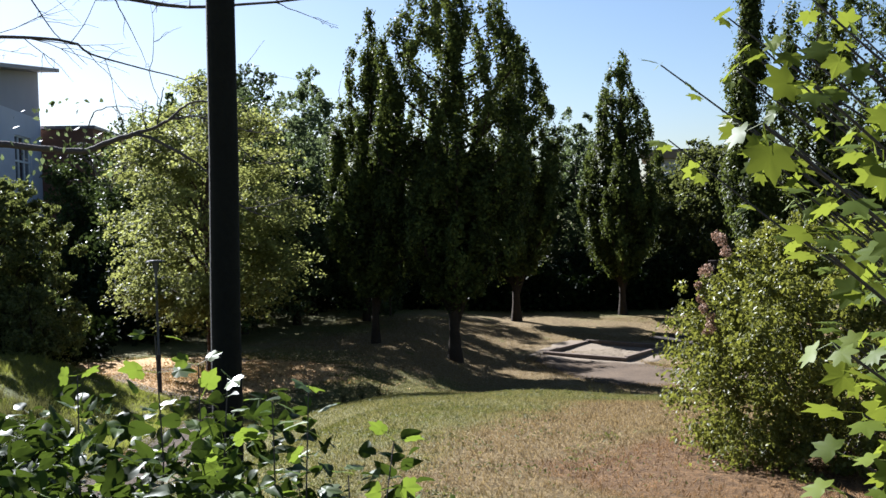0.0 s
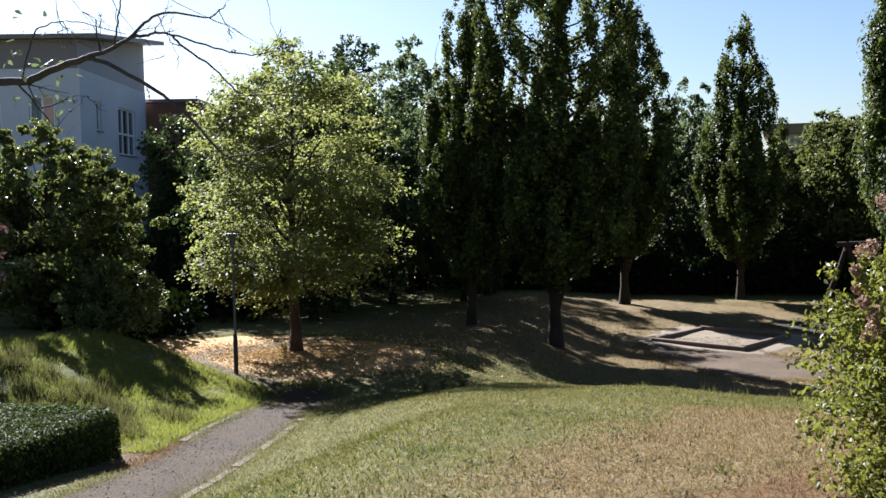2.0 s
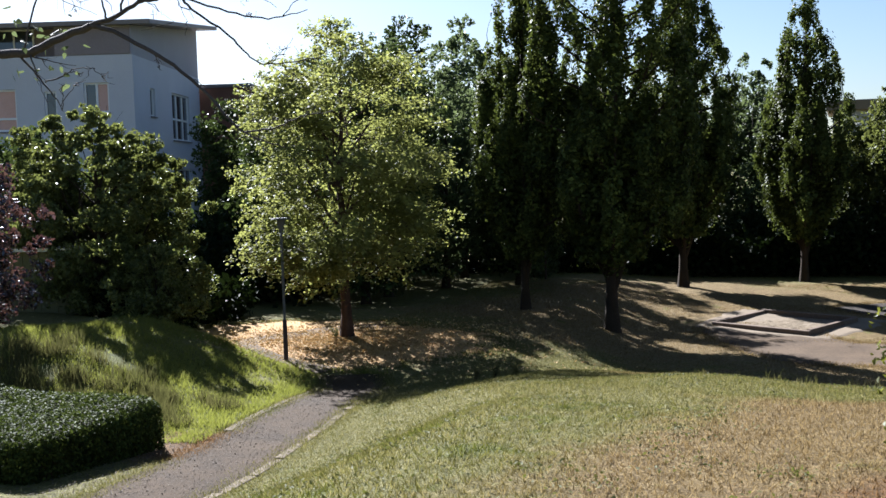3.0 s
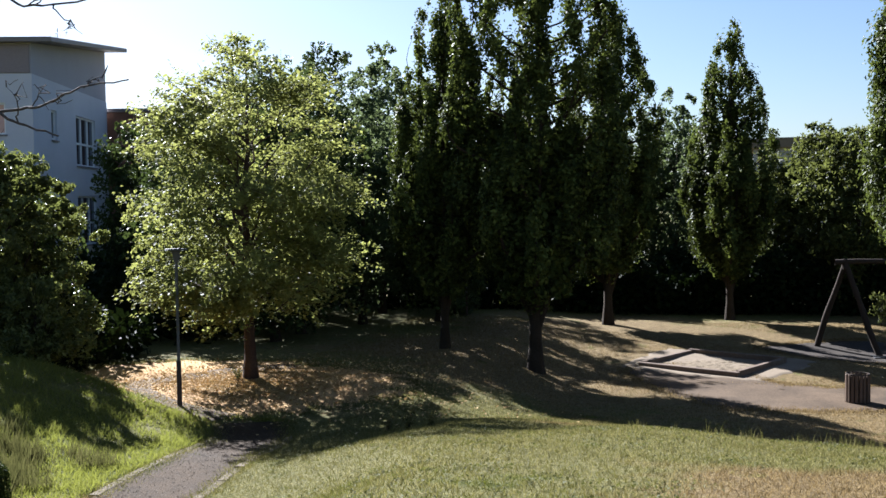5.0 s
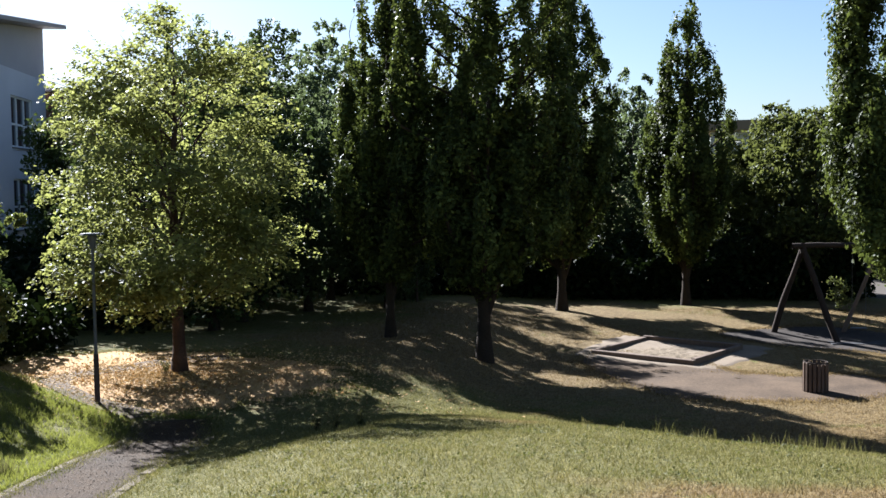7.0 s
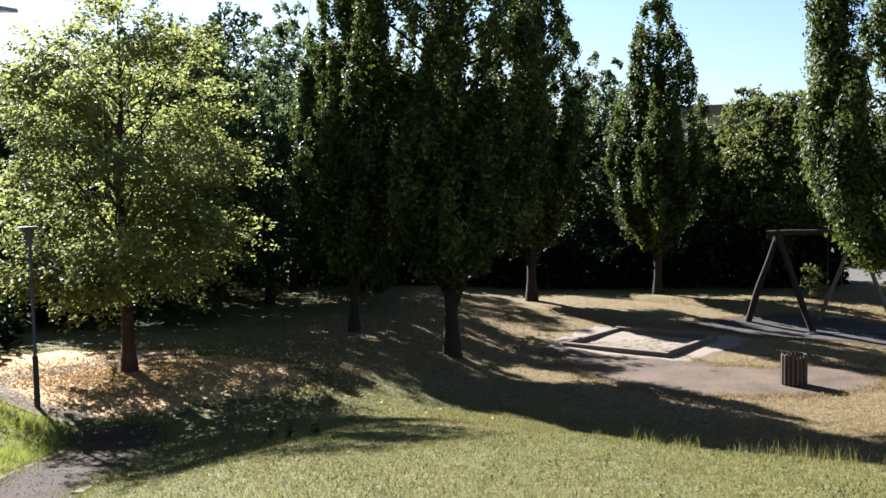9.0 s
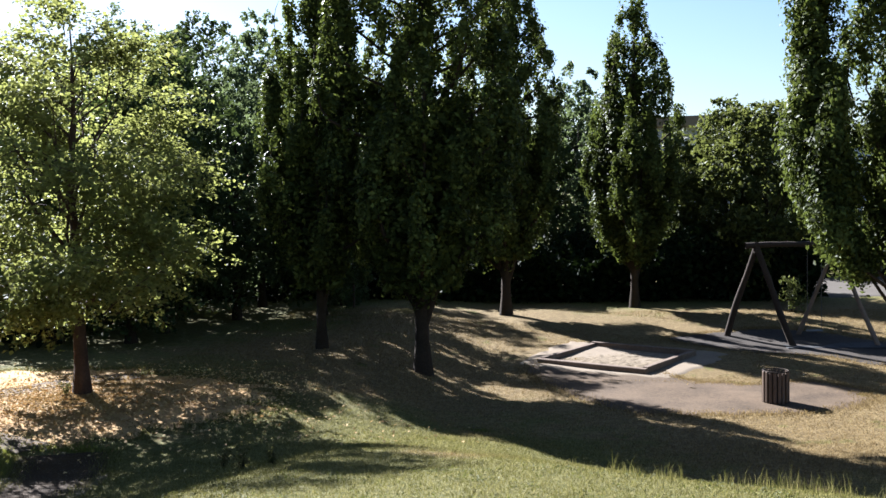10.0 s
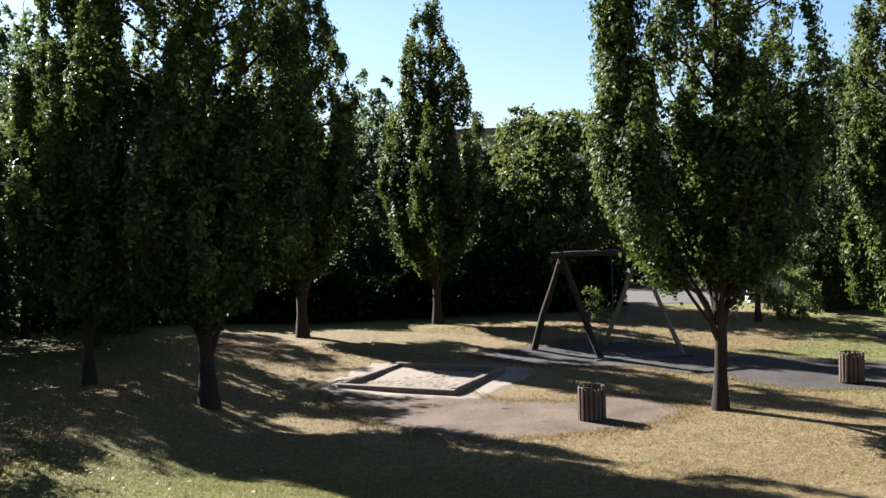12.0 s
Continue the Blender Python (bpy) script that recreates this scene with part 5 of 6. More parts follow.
MAPLE = [(0, 0.62), (8, 0.47), (15, 0.43), (25, 0.33), (35, 0.42), (46, 0.54), (55, 0.5), (64, 0.38), (78, 0.31), (92, 0.37), (106, 0.44), (118, 0.34), (150, 0.24), (180, 0.13)]
MAPLE = MAPLE + [(-a, r) for a, r in MAPLE[-2:0:-1]]
LOBED = [(0, 0.56), (14, 0.44), (26, 0.35), (44, 0.46), (58, 0.44), (72, 0.33), (92, 0.37), (112, 0.34), (150, 0.26), (180, 0.15)]
LOBED = LOBED + [(-a, r) for a, r in LOBED[-2:0:-1]]
OVATE = [(0, 0.62), (14, 0.48), (32, 0.36), (60, 0.3), (95, 0.27), (130, 0.26), (160, 0.24), (180, 0.23)]
OVATE = OVATE + [(-a, r) for a, r in OVATE[-2:0:-1]]


def leaf_pose(rng, at, out, droop):
    """A leaf that points along out and hangs a little, its face to the sky."""
    d = Vector(out).normalized() + Vector((0, 0, -droop))
    turn = d.to_track_quat("Y", "Z").to_matrix().to_4x4()
    return Matrix.Translation(at) @ turn @ Euler((rng.normal(0, 0.35), rng.normal(0, 0.7), 0)).to_matrix().to_4x4() @ Matrix.Scale(rng.uniform(0.7, 1.25), 4)


def joined(me, poses, mat):
    """Many copies of one small mesh of triangles as one mesh."""
    co = np.array([v.co[:] for v in me.vertices])
    fa = np.array([p.vertices[:] for p in me.polygons])
    m = np.array([[r[:] for r in p] for p in poses])
    v = np.einsum("nij,vj->nvi", m[:, :3, :3], co) + m[:, None, :3, 3]
    f = fa[None] + (np.arange(len(poses)) * len(co))[:, None, None]
    return mesh_np(me.name, v.reshape(-1, 3), f.reshape(-1, 3), mat)


def maple():
    o = Vector((3.9, 2.7, gz(3.9, 2.7)))
    t = thing("maple_tree", o, "young maple with backlit yellow-green lobed leaves reaching over the walk", "tree")
    rng = np.random.default_rng(61)
    leaf = maple_leaf_mesh("leaf", M_MAPLE, MAPLE, 0.084)
    runs = [([(0, 0, -0.1), (0.02, 0.03, 1.0), (-0.05, 0.02, 2.0), (0.0, 0.08, 3.2), (0.1, 0.1, 4.4)], [0.075, 0.06, 0.05, 0.035, 0.015])]
    tips = [(1.52, 3.45, 6.23), (1.32, 3.71, 6.1), (1.35, 3.74, 5.8), (1.5, 3.08, 6.0), (1.59, 2.75, 6.03), (1.66, 2.43, 5.97), (1.58, 3.12, 5.74), (1.66, 2.7, 5.61), (1.7, 2.46, 5.78), (1.65, 2.39, 5.47),
            (1.68, 2.17, 5.51), (1.6, 1.98, 5.34), (1.55, 1.87, 5.22), (1.53, 1.66, 5.04), (1.6, 3.0, 6.3), (1.85, 2.75, 5.4), (1.72, 2.2, 5.1)]
    for i in range(66):
        d, e = rng.uniform(1.5, 3.6), rng.uniform(-0.28, 0.21)
        k = np.interp(e, (-0.28, -0.18, -0.07, 0.04, 0.12, 0.21), (0.29, 0.31, 0.29, 0.225, 0.15, 0.15))
        tips.append((0.88 + d * rng.uniform(k, 0.41), d - 0.13, 5.57 + d * (e - 0.035)))
    placed = []
    for tip in tips:
        tip = Vector(tip) - o
        a = Vector((tip.x * 0.25, tip.y * 0.3, max(0.4, tip.z - 1.25)))
        foot = Vector((0, 0.03, max(0.3, a.z - 0.45)))
        s = np.linspace(0, 1, 9)
        run = [foot.lerp(a, min(1, k * 3)) if k < 0.33 else a.lerp(tip, (k - 0.33) / 0.67) + Vector((0, 0, -0.12 * math.sin((k - 0.33) / 0.67 * 3.14))) + Vector(rng.normal(0, 0.012, 3)) for k in s]
        runs.append((run, 0.014 * (1 - 0.8 * s)))
        for k in np.linspace(0.6, 1.0, 9):
            i = min(int(k * 8), 7)
            at = run[i].lerp(run[i + 1], k * 8 - i)
            along = (run[-1] - run[-2]).normalized()
            across = along.cross(Vector((0, 0, 1))).normalized()
            for sgn in (-1, 1):
                placed.append((at, along * 0.5 + across * sgn * rng.uniform(0.6, 1.2) + Vector((0, 0, rng.normal(0, 0.25)))))
    hang("trunk", tubes("trunk", runs, M_TWIG, 7), t)
    poses = [leaf_pose(rng, at, out, rng.uniform(0.1, 0.7)) for at, out in placed]
    for m in poses[:290]:
        hang("leaf", leaf, t, m=m)
    tagged(hang("leaves", joined(leaf, poses[290:], M_MAPLE), t), kind="stuff")


def lilac():
    o = Vector((0.1, 1.75, gz(0.1, 1.75)))
    t = thing("lilac_bush", o, "leafy bush with glossy light green leaves beside the walk", "shrub")
    rng = np.random.default_rng(71)
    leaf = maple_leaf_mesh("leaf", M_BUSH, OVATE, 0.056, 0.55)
    # the brighter copy for stalk tips, with backlight in its colour
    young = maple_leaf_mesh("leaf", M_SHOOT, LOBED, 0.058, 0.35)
    tall = [(0.05, 1.68, 5.33), (0.25, 1.74, 5.24), (0.42, 1.69, 5.22), (0.15, 1.71, 5.27), (-0.05, 1.6, 5.26), (0.32, 1.65, 5.2), (0.5, 1.5, 5.08), (0.66, 1.62, 5.12), (0.76, 1.42, 5.05)]
    tips = [Vector(p) - o for p in tall] + [Vector((rng.uniform(-0.65, 0.36), rng.uniform(-0.4, 0.35), rng.uniform(0.95, 1.24))) for i in range(30)]
    runs, placed = [], []
    for n, tip in enumerate(tips):
        foot = Vector((tip.x * 0.45, tip.y * 0.35, -0.05))
        s = np.linspace(0, 1, 7)
        sway = Vector((rng.normal(0, 0.05), rng.normal(0, 0.05), 0))
        run = [foot.lerp(tip, k) + Vector((tip.x * 0.2 * math.sin(k * 3.1), tip.y * 0.2 * math.sin(k * 3.1), 0)) + sway * math.sin(k * 5.5) for k in s]
        runs.append((run, 0.0042 * (1 - 0.7 * s)))
        if n in (7, 8):
            steps = (0.93, 1.0)
        else:
            steps = np.linspace(0.6, 1.0, 9)
        for k in steps:
            j = min(int(k * 6), 5)
            at = run[j].lerp(run[j + 1], k * 6 - j)
            a = rng.uniform(0, 6.28)
            for sgn in (0, 3.14):
                placed.append((at, Vector((math.cos(a + sgn), math.sin(a + sgn), rng.uniform(0.0, 0.8)))))
    hang("stem", tubes("stem", runs, M_TWIG, 6), t)
    shoots = len(tall) * 18 - 28
    while len(placed) < 4600:
        p = Vector((rng.uniform(-0.9, 0.48), rng.uniform(-0.35, 0.35), rng.uniform(0.6, 1.3)))
        if p.z < 1.3 + 0.05 * math.sin(p.x * 17) + 0.04 * math.sin(p.x * 31 + p.y * 9) - (0.62 * (p.x - 0.12) if p.x > 0.12 else 0):
            placed.append((p, Vector((rng.normal(), rng.normal(), rng.uniform(0.1, 0.9)))))
    poses = [leaf_pose(rng, at, out, rng.uniform(-0.2, 0.6)) for at, out in placed]
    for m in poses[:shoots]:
        hang("leaf", young, t, "leaf at a stalk tip, backlight put into its bright colour", m=m)
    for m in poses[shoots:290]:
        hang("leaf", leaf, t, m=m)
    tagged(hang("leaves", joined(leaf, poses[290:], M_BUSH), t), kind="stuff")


def young_stem():
    x, y = -0.085, 2.52
    t = thing("sapling_stem", (x, y, gz(x, y)), "straight slim dark tree stem beside the walk", "tree")
    z = np.linspace(-0.1, 5.2, 14)
    rng = np.random.default_rng(81)
    w = np.cumsum(rng.normal(0, 0.004, (14, 2)), axis=0)
    v, f = tube_arrays(np.column_stack([w[:, 0] + 0.012 * z, w[:, 1], z]), 0.047 - 0.0026 * z, 14)
    hang("trunk", mesh_np("trunk", v, f, M_STEM, True), t)


def bare_tree():
    o = Vector((-6.8, 7.9, gz(-6.8, 7.9)))
    t = thing("bare_tree", o, "half-dead tree with bare dark branches and a few yellowish leaves", "tree")
    rng = np.random.default_rng(91)
    runs = [([(0, 0, -0.1), (0.05, 0, 1.2), (0.02, 0.05, 2.4), (0.1, 0, 3.6), (0.2, 0.1, 5.0)], [0.15, 0.13, 0.11, 0.08, 0.04])]

    def limb(points, r0, twigs, reach, tip=0.2):
        p = np.array([Vector(q) - o for q in points])
        k = np.linspace(0, len(p) - 1, len(p) * 4)
        run = np.column_stack([knots_line(k, p[:, c]) for c in range(3)])
        run[1:-1] += rng.normal(0, 0.003, (len(run) - 2, 3))
        runs.append((run, r0 * (1 - (1 - tip) * np.linspace(0, 1, len(run)))))
        for i in range(twigs):
            j = rng.integers(len(run) // 4, len(run))
            at = run[j]
            d = np.array([rng.uniform(0.2, 1.0), rng.normal(0, 0.35), rng.normal(0.1, 0.55)])
            d /= np.linalg.norm(d)
            s = np.linspace(0, 1, 9)[:, None]
            long = reach * rng.uniform(0.4, 1.0)
            bend = rng.normal(0, 0.28, 3)
            tw = at + d * s * long + bend * (s**2) * long + np.cumsum(rng.normal(0, 0.005, (9, 3)), axis=0)
            tw[0] = at
            r1 = max(0.0032, r0 * 0.28 * (1 - j / len(run) * 0.6))
            runs.append((tw, r1 * (1 - 0.75 * s[:, 0])))
            for _ in range(3):
                q = rng.integers(3, 9)
                d2 = d + rng.normal(0, 0.6, 3)
                d2 /= np.linalg.norm(d2)
                s2 = np.linspace(0, 1, 5)[:, None]
                runs.append((tw[q] + d2 * s2 * long * 0.4 + rng.normal(0, 0.01, (5, 3)) * (s2 > 0), 0.0026 * (1 - 0.6 * s2[:, 0])))

    limb([(-6.75, 7.95, 5.6), (-5.2, 7.8, 6.0), (-3.9, 7.7, 6.2), (-3.32, 7.7, 6.16), (-2.92, 7.7, 6.12), (-2.76, 7.7, 6.17), (-2.48, 7.7, 6.25)], 0.036, 3, 0.4, 0.55)
    limb([(-2.48, 7.7, 6.25), (-2.29, 7.7, 6.3), (-2.14, 7.7, 6.38), (-2.06, 7.7, 6.45), (-1.91, 7.7, 6.5), (-1.66, 7.7, 6.45), (-1.54, 7.7, 6.52)], 0.015, 3, 0.3)
    limb([(-2.48, 7.7, 6.25), (-2.36, 7.7, 6.22), (-2.16, 7.7, 6.12), (-1.97, 7.72, 6.0), (-1.78, 7.75, 5.82), (-1.67, 7.75, 5.7), (-1.58, 7.75, 5.62), (-1.47, 7.75, 5.57), (-1.34, 7.75, 5.53)], 0.016, 4, 0.22)
    limb([(-1.58, 7.75, 5.62), (-1.47, 7.75, 5.63), (-1.37, 7.73, 5.64), (-1.21, 7.7, 5.69), (-1.04, 7.7, 5.71)], 0.006, 3, 0.14, 0.4)
    limb([(-2.17, 7.7, 6.36), (-2.06, 7.7, 6.37), (-1.99, 7.7, 6.375), (-1.89, 7.7, 6.36), (-1.64, 7.7, 6.28), (-1.42, 7.7, 6.22), (-1.26, 7.7, 6.23), (-1.16, 7.7, 6.25)], 0.01, 4, 0.22)
    limb([(-1.89, 7.7, 6.36), (-1.83, 7.7, 6.29), (-1.64, 7.7, 6.16), (-1.55, 7.7, 6.07), (-1.45, 7.7, 5.99), (-1.3, 7.7, 5.98), (-1.09, 7.7, 6.0)], 0.008, 3, 0.18, 0.35)
    limb([(-2.96, 7.7, 6.12), (-2.85, 7.7, 6.0), (-2.74, 7.7, 5.87), (-2.68, 7.7, 5.78)], 0.009, 2, 0.2)
    limb([(-2.37, 7.7, 6.27), (-2.39, 7.7, 6.36), (-2.4, 7.7, 6.48)], 0.007, 0, 0.1, 0.5)
    limb([(-2.28, 7.7, 6.3), (-2.25, 7.7, 6.47), (-2.22, 7.7, 6.62)], 0.007, 0, 0.1, 0.5)
    limb([(-2.93, 7.7, 6.13), (-2.83, 7.7, 6.4), (-2.75, 7.7, 6.46), (-2.63, 7.7, 6.48), (-2.47, 7.7, 6.46), (-2.2, 7.7, 6.38)], 0.006, 3, 0.16, 0.4)
    limb([(-2.79, 7.7, 5.95), (-2.67, 7.7, 5.98), (-2.59, 7.7, 6.02), (-2.46, 7.7, 6.01)], 0.005, 2, 0.14, 0.4)
    limb([(-6.7, 7.9, 6.6), (-4.6, 7.4, 7.35), (-3.41, 7.43, 7.46), (-2.66, 7.7, 7.38), (-1.92, 7.7, 7.25), (-0.87, 7.7, 7.28)], 0.036, 14, 1.1)
    limb([(-6.7, 7.9, 6.3), (-4.61, 7.43, 6.89), (-3.65, 7.57, 7.05), (-3.01, 7.7, 7.02), (-2.78, 7.7, 6.9), (-2.08, 7.83, 6.69)], 0.022, 13, 0.9)
    hang("trunk", tubes("trunk", runs, M_TWIG, 6), t)
    leaf = maple_leaf_mesh("leaf", M_PALE, OVATE, 0.055)
    for i in range(90):
        at = Vector((rng.uniform(-3.5, -2.68), rng.uniform(7.4, 8.0), rng.uniform(5.9, 6.55))) - o
        hang("leaf", leaf, t, m=leaf_pose(rng, at, rng.normal(0, 1, 3), 0.5))


def sprout(x, y, tall, seed, label):
    """A small upright plant of a few leafy shoots."""
    rng = np.random.default_rng(seed)
    t = thing("sprout", (x, y, gz(x, y)), label, "plant", "sprouts")
    runs, at = [], []
    for i in range(6):
        a, s = rng.uniform(0, 6.28), np.linspace(0, 1, 6)
        top = np.array([math.cos(a), math.sin(a), 0]) * tall * rng.uniform(0.1, 0.4)
        run = top * s[:, None] ** 1.6 + np.array([0, 0, tall * rng.uniform(0.6, 1.0)]) * s[:, None] - (0, 0, 0.02)
        runs.append((run, 0.005 * (1 - 0.7 * s)))
        at.append(run[rng.integers(1, 6, 26)] + rng.normal(0, 0.028, (26, 3)))
    at = np.concatenate(at)
    hang("stem", tubes("stem", runs, M_STEM, 5), t)
    v, f = leaf_arrays(rng, at, np.array([[0, 0, 0.8]]) * np.ones((len(at), 1)), 0.05, 0.5)
    hang("foliage", mesh_np("foliage", v, f, M_WEED), t)


sprout(-3.2, 21.0, 0.42, 1, "knee-high dark green seedling standing in the lawn")
sprout(-2.85, 21.2, 0.3, 2, "low dark green seedling standing in the lawn")
sprout(-3.9, 22.3, 0.28, 3, "low dark green seedling standing in the lawn")
sprout(-9.42, 28.62, 0.3, 4, "tuft of green shoots at the foot of the linden")
hedge((-8.85, 14.5, 1.5), 1.8, 1.35, 0.76, -7, 44000, 0.05, "low clipped box hedge with rounded edges beside the path")
hedge((21.0, 47.2, 0.3), 3.1, 0.8, 2.75, -4, 16000, 0.12, "tall clipped hedge beyond the yard with a straw-coloured top")
flowering_shrub()
maple()
lilac()
young_stem()
bare_tree()

# ---- grass ----
rng_g = np.random.default_rng(5)


def blades(name, x, y, tall, wide, mat, label, slant):
    n = len(x)
    z = lie(x, y)
    a = rng_g.uniform(0, 6.28, n)
    lean = rng_g.normal(0, slant, (n, 2)) * tall[:, None]
    d = np.stack([np.cos(a), np.sin(a)], 1) * wide
    v = np.stack([np.column_stack([x - d[:, 0], y - d[:, 1], z - 0.01]), np.column_stack([x + d[:, 0], y + d[:, 1], z - 0.01]), np.column_stack([x + lean[:, 0], y + lean[:, 1], z + tall])], 1)
    tagged(new(name, mesh_np(name, v.reshape(-1, 3), np.arange(n * 3).reshape(-1, 3), mat)), label, "grass", kind="stuff")


def off_path(x, y):
    px = np.interp(y, path_line[:, 1], path_line[:, 0])
    return (abs(x - px) > 0.85) | (y > 24.5)


n = 330000
y = 6.3 + 22.5 * rng_g.uniform(0, 1, n) ** 1.25
x = rng_g.uniform(-6.2, 7.5, n) + rng_g.normal(0, 0.5, n)
y = y - np.abs(rng_g.normal(0, 0.6, n))
bare = np.hypot(x - 2.2, y - 7.6) < 2.2 * rng_g.uniform(0, 1, n)
ok = off_path(x, y) & ~bare & (np.hypot(x + 8.3, (y - 27.5)) > 3.6)
x, y = x[ok], y[ok]
blades("lawn_grass", x, y, rng_g.uniform(0.015, 0.05, len(x)), 0.006, M_TURF, "short dry lawn grass", 0.8)
n = 150000
x, y = rng_g.uniform(-9, 17, n), rng_g.uniform(26, 47, n)
ok = (np.hypot(x + 8.3, (y - 27.8)) > 3.4) & (np.hypot((x - 3) * 0.8, y - 38) > 2.9) & ~((abs(y - 33) < 1.8) & (x > 1) & (x < 8)) & (abs((y - 40.5) + 0.62 * (x - 9)) > 2.0)
blades("far_turf", x[ok], y[ok], rng_g.uniform(0.02, 0.055, ok.sum()), 0.011, M_TURF, "short dry lawn grass around the playground", 0.8)


def stalks(name, x, y, tall, wide, mat, label):
    """Grass stalks that bend over towards their tips."""
    n = len(x)
    z = lie(x, y)
    a, b = rng_g.uniform(0, 6.28, n), rng_g.uniform(0, 6.28, n)
    d = np.column_stack([np.cos(a), np.sin(a), np.zeros(n)]) * wide
    bend = np.column_stack([np.cos(b), np.sin(b), np.zeros(n)]) * (tall * rng_g.uniform(0.05, 0.5, n))[:, None]
    foot, up = np.column_stack([x, y, z - 0.01]), np.column_stack([np.zeros((n, 2)), tall])
    mid, tip = foot + up * 0.6 + bend * 0.3, foot + up + bend
    v = np.stack([foot - d, foot + d, mid + d * 0.8, mid - d * 0.8, tip], 1).reshape(-1, 3)
    k = np.arange(n)[:, None] * 5
    tagged(new(name, mesh_np(name, v, np.concatenate([k + [0, 1, 2], k + [0, 2, 3], k + [3, 2, 4]]), mat)), label, "grass", kind="stuff")


n = 4000
x = rng_g.uniform(-0.6, 7.5, n)
y = 20.5 - 0.5 * np.clip(x - 1.5, -1.5, 5) + rng_g.normal(0, 0.22, n)
keep = np.sin(x * 4.1) + np.sin(x * 11.3 + 1) + 0.7 * np.clip(x - 1.5, -2, 2) + rng_g.normal(0, 0.7, n) > 0.5
x, y = x[keep], y[keep]
stalks("tall_grass", x, y, 0.03 + 0.34 * rng_g.beta(1.1, 4.2, len(x)) * (0.6 + 0.2 * np.clip(x, 0, 4)), 0.0022, M_TURF, "taller seeding grass along the brow of the slope")
n = 60000
x, y = rng_g.uniform(-13, -6.6, n), rng_g.uniform(15.6, 24.8, n)
ok = off_path(x, y) & (y - 15.6 > 0.25 * (x + 6.4) + 0.4)
x, y = x[ok], y[ok]
lump = np.array([noise.noise((a * 0.9, b2 * 0.9, 1)) + 0.5 * noise.noise((a * 2.7, b2 * 2.7, 4)) for a, b2 in zip(x, y)])
keep = lump > -0.45 + rng_g.normal(0, 0.12, len(x))
blades("bank_grass", x[keep], y[keep], (rng_g.uniform(0.03, 0.1, len(x)) * (1 + 1.6 * np.clip(lump, 0, 1)))[keep], 0.008, M_BANK, "lush green grass on the bank", 0.55)
n = 7000
c = np.column_stack([rng_g.uniform(-11.5, -7.6, 46), rng_g.uniform(16.3, 19.4, 46)])
k = rng_g.integers(0, 46, n)
x, y = c[k, 0] + rng_g.normal(0, 0.14, n), c[k, 1] + rng_g.normal(0, 0.14, n)
blades("bank_weeds", x, y, rng_g.uniform(0.1, 0.36, n), 0.009, M_WEED, "tall dull weeds in clumps on the bank", 0.3)
n = 9000
c = np.column_stack([rng_g.uniform(-5, 3.2, 420), 6.8 + 13 * rng_g.uniform(0, 1, 420) ** 1.3])
c = c[(c[:, 0] < 1.6 - 0.12 * (c[:, 1] - 8)) | (c[:, 1] > 14)]
k = rng_g.integers(0, len(c), n)
wide = rng_g.uniform(0.05, 0.22, len(c))[k]
x, y = c[k, 0] + rng_g.normal(0, 1, n) * wide, c[k, 1] + rng_g.normal(0, 1, n) * wide
ok = off_path(x, y)
at = np.column_stack([x, y, lie(x, y) + rng_g.uniform(0.015, 0.05, n)])[ok]
v, f = leaf_arrays(rng_g, at, np.array([[0, 0, 1.0]]) * np.ones((len(at), 1)), 0.03, 0.55, 0.6)
tagged(new("lawn_weeds", mesh_np("lawn_weeds", v, f, M_HERB)), "low green weeds scattered in clumps over the lawn", "weeds", kind="stuff")
xs, ys = [], []
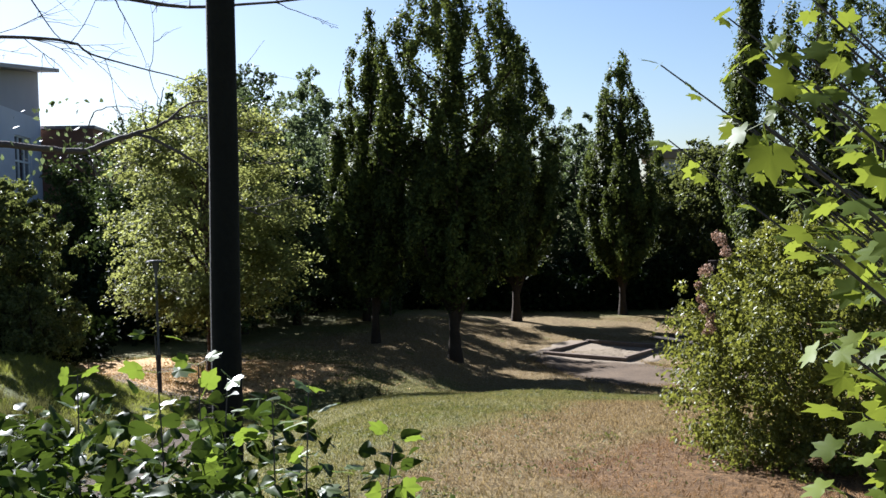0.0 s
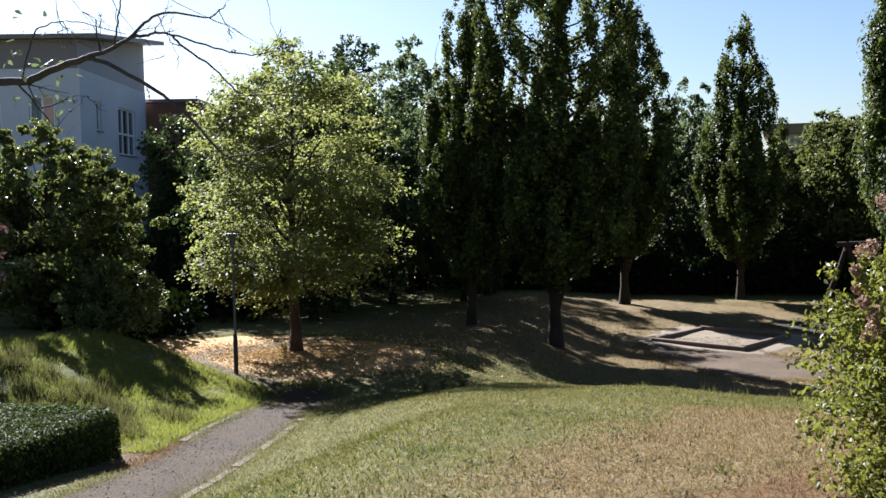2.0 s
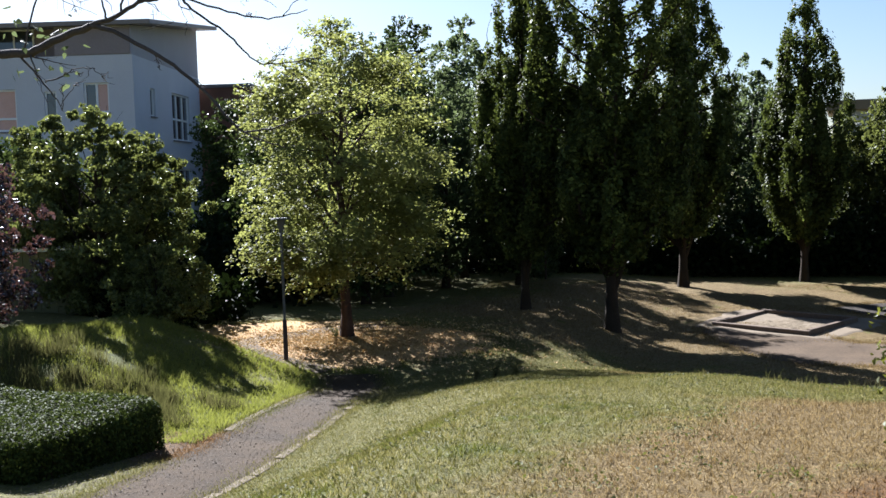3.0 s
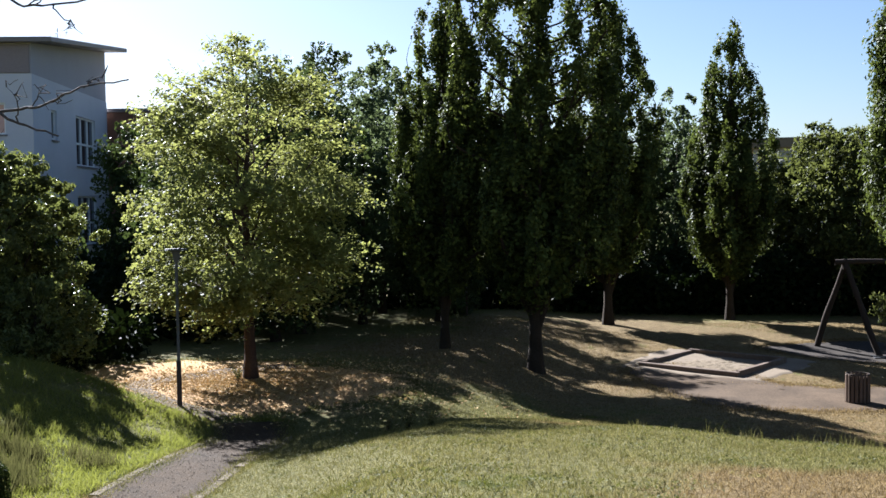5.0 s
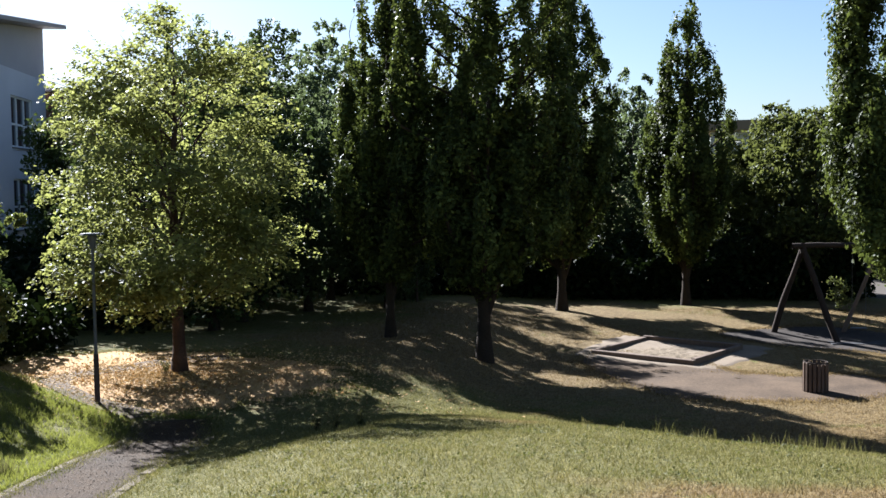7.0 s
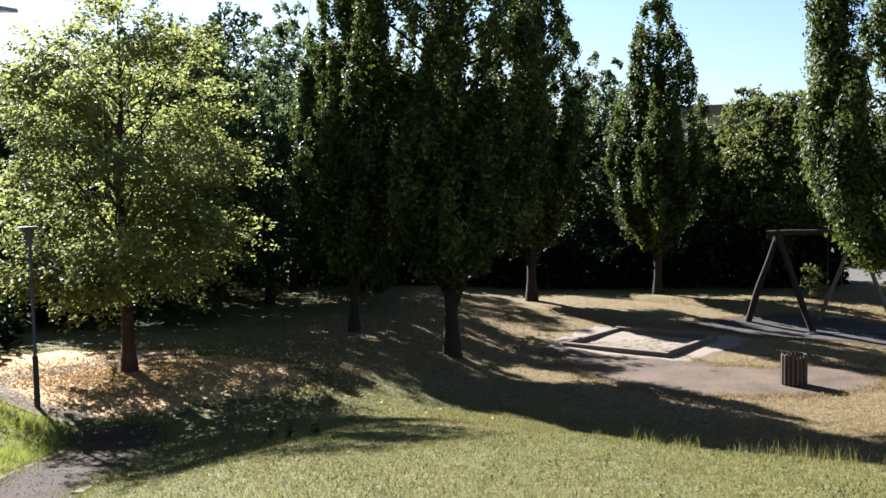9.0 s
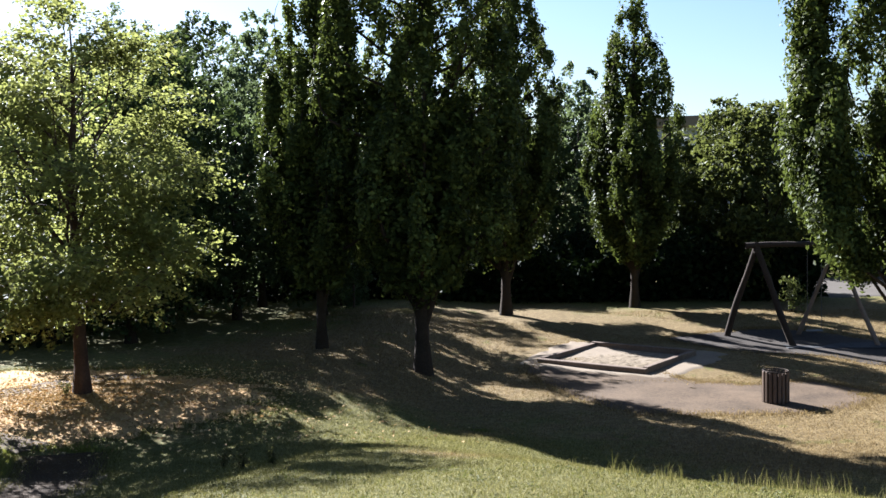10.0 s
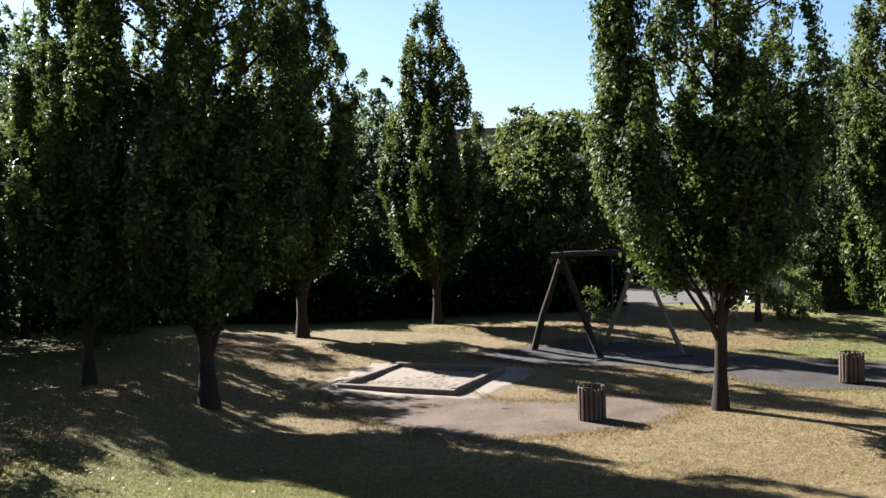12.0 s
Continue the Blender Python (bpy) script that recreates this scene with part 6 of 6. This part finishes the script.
for name, edge, out in EDGES:
    if name in ("far_road", "sand_apron"):
        continue
    k = rng_g.integers(0, len(edge), 9000)
    p = edge[k] + rng_g.normal(0, 0.12, (9000, 2)) + out[k] * np.abs(rng_g.normal(0, 0.16, 9000))[:, None] * rng_g.choice((-1, 1), 9000)[:, None]
    xs.append(p[:, 0])
    ys.append(p[:, 1])
x, y = np.concatenate(xs), np.concatenate(ys)
blades("edge_grass", x, y, rng_g.uniform(0.03, 0.085, len(x)), 0.011, M_TURF, "grass creeping over the edges of the gravel", 0.7)
n = 26000
k = rng_g.integers(40, len(path_line), n)
w = rng_g.choice((-1, 1), n) * (0.72 + rng_g.normal(0, 0.09, n))
x, y = path_line[k, 0] + path_side[k, 0] * w + rng_g.normal(0, 0.1, n), path_line[k, 1] + path_side[k, 1] * w + rng_g.normal(0, 0.1, n)
blades("verge_grass", x, y, rng_g.uniform(0.02, 0.07, n), 0.006, M_TURF, "grass creeping over the kerbs of the path", 0.7)
n = 8000
k = rng_g.integers(40, len(path_line), n)
w = rng_g.uniform(-0.7, 0.7, n)
x, y = path_line[k, 0] + path_side[k, 0] * w, path_line[k, 1] + path_side[k, 1] * w + rng_g.uniform(-0.15, 0.15, n)
near = rng_g.uniform(0, 1, n) < 0.35
x, y = np.where(near, rng_g.normal(-6.5, 0.45, n), x), np.where(near, rng_g.uniform(10.5, 17.3, n), y)
at = np.column_stack([x, y, lie(x, y) + 0.022])
v, f = leaf_arrays(rng_g, at, np.array([[0, 0, 1.0]]) * np.ones((n, 1)), 0.024, 0.7, 0.3)
tagged(new("path_litter", mesh_np("path_litter", v, f, M_CRUMB)), "small stones and dry leaf crumbs on the footpath", "litter", kind="stuff")
n = 15000
a, r = rng_g.uniform(0, 6.28, n), np.abs(rng_g.normal(0, 1, n))
x, y = -9.0 + 2.7 * r * np.cos(a), 28.2 + 1.8 * r * np.sin(a)
at = np.column_stack([x, y, lie(x, y) + 0.035])
v, f = leaf_arrays(rng_g, at, np.array([[0, 0, 1.0]]) * np.ones((n, 1)), 0.075, 0.6, 0.35)
tagged(new("leaf_litter", mesh_np("leaf_litter", v, f, M_LITTER)), "dry yellow-brown fallen leaves under the linden", "leaf litter", kind="stuff")
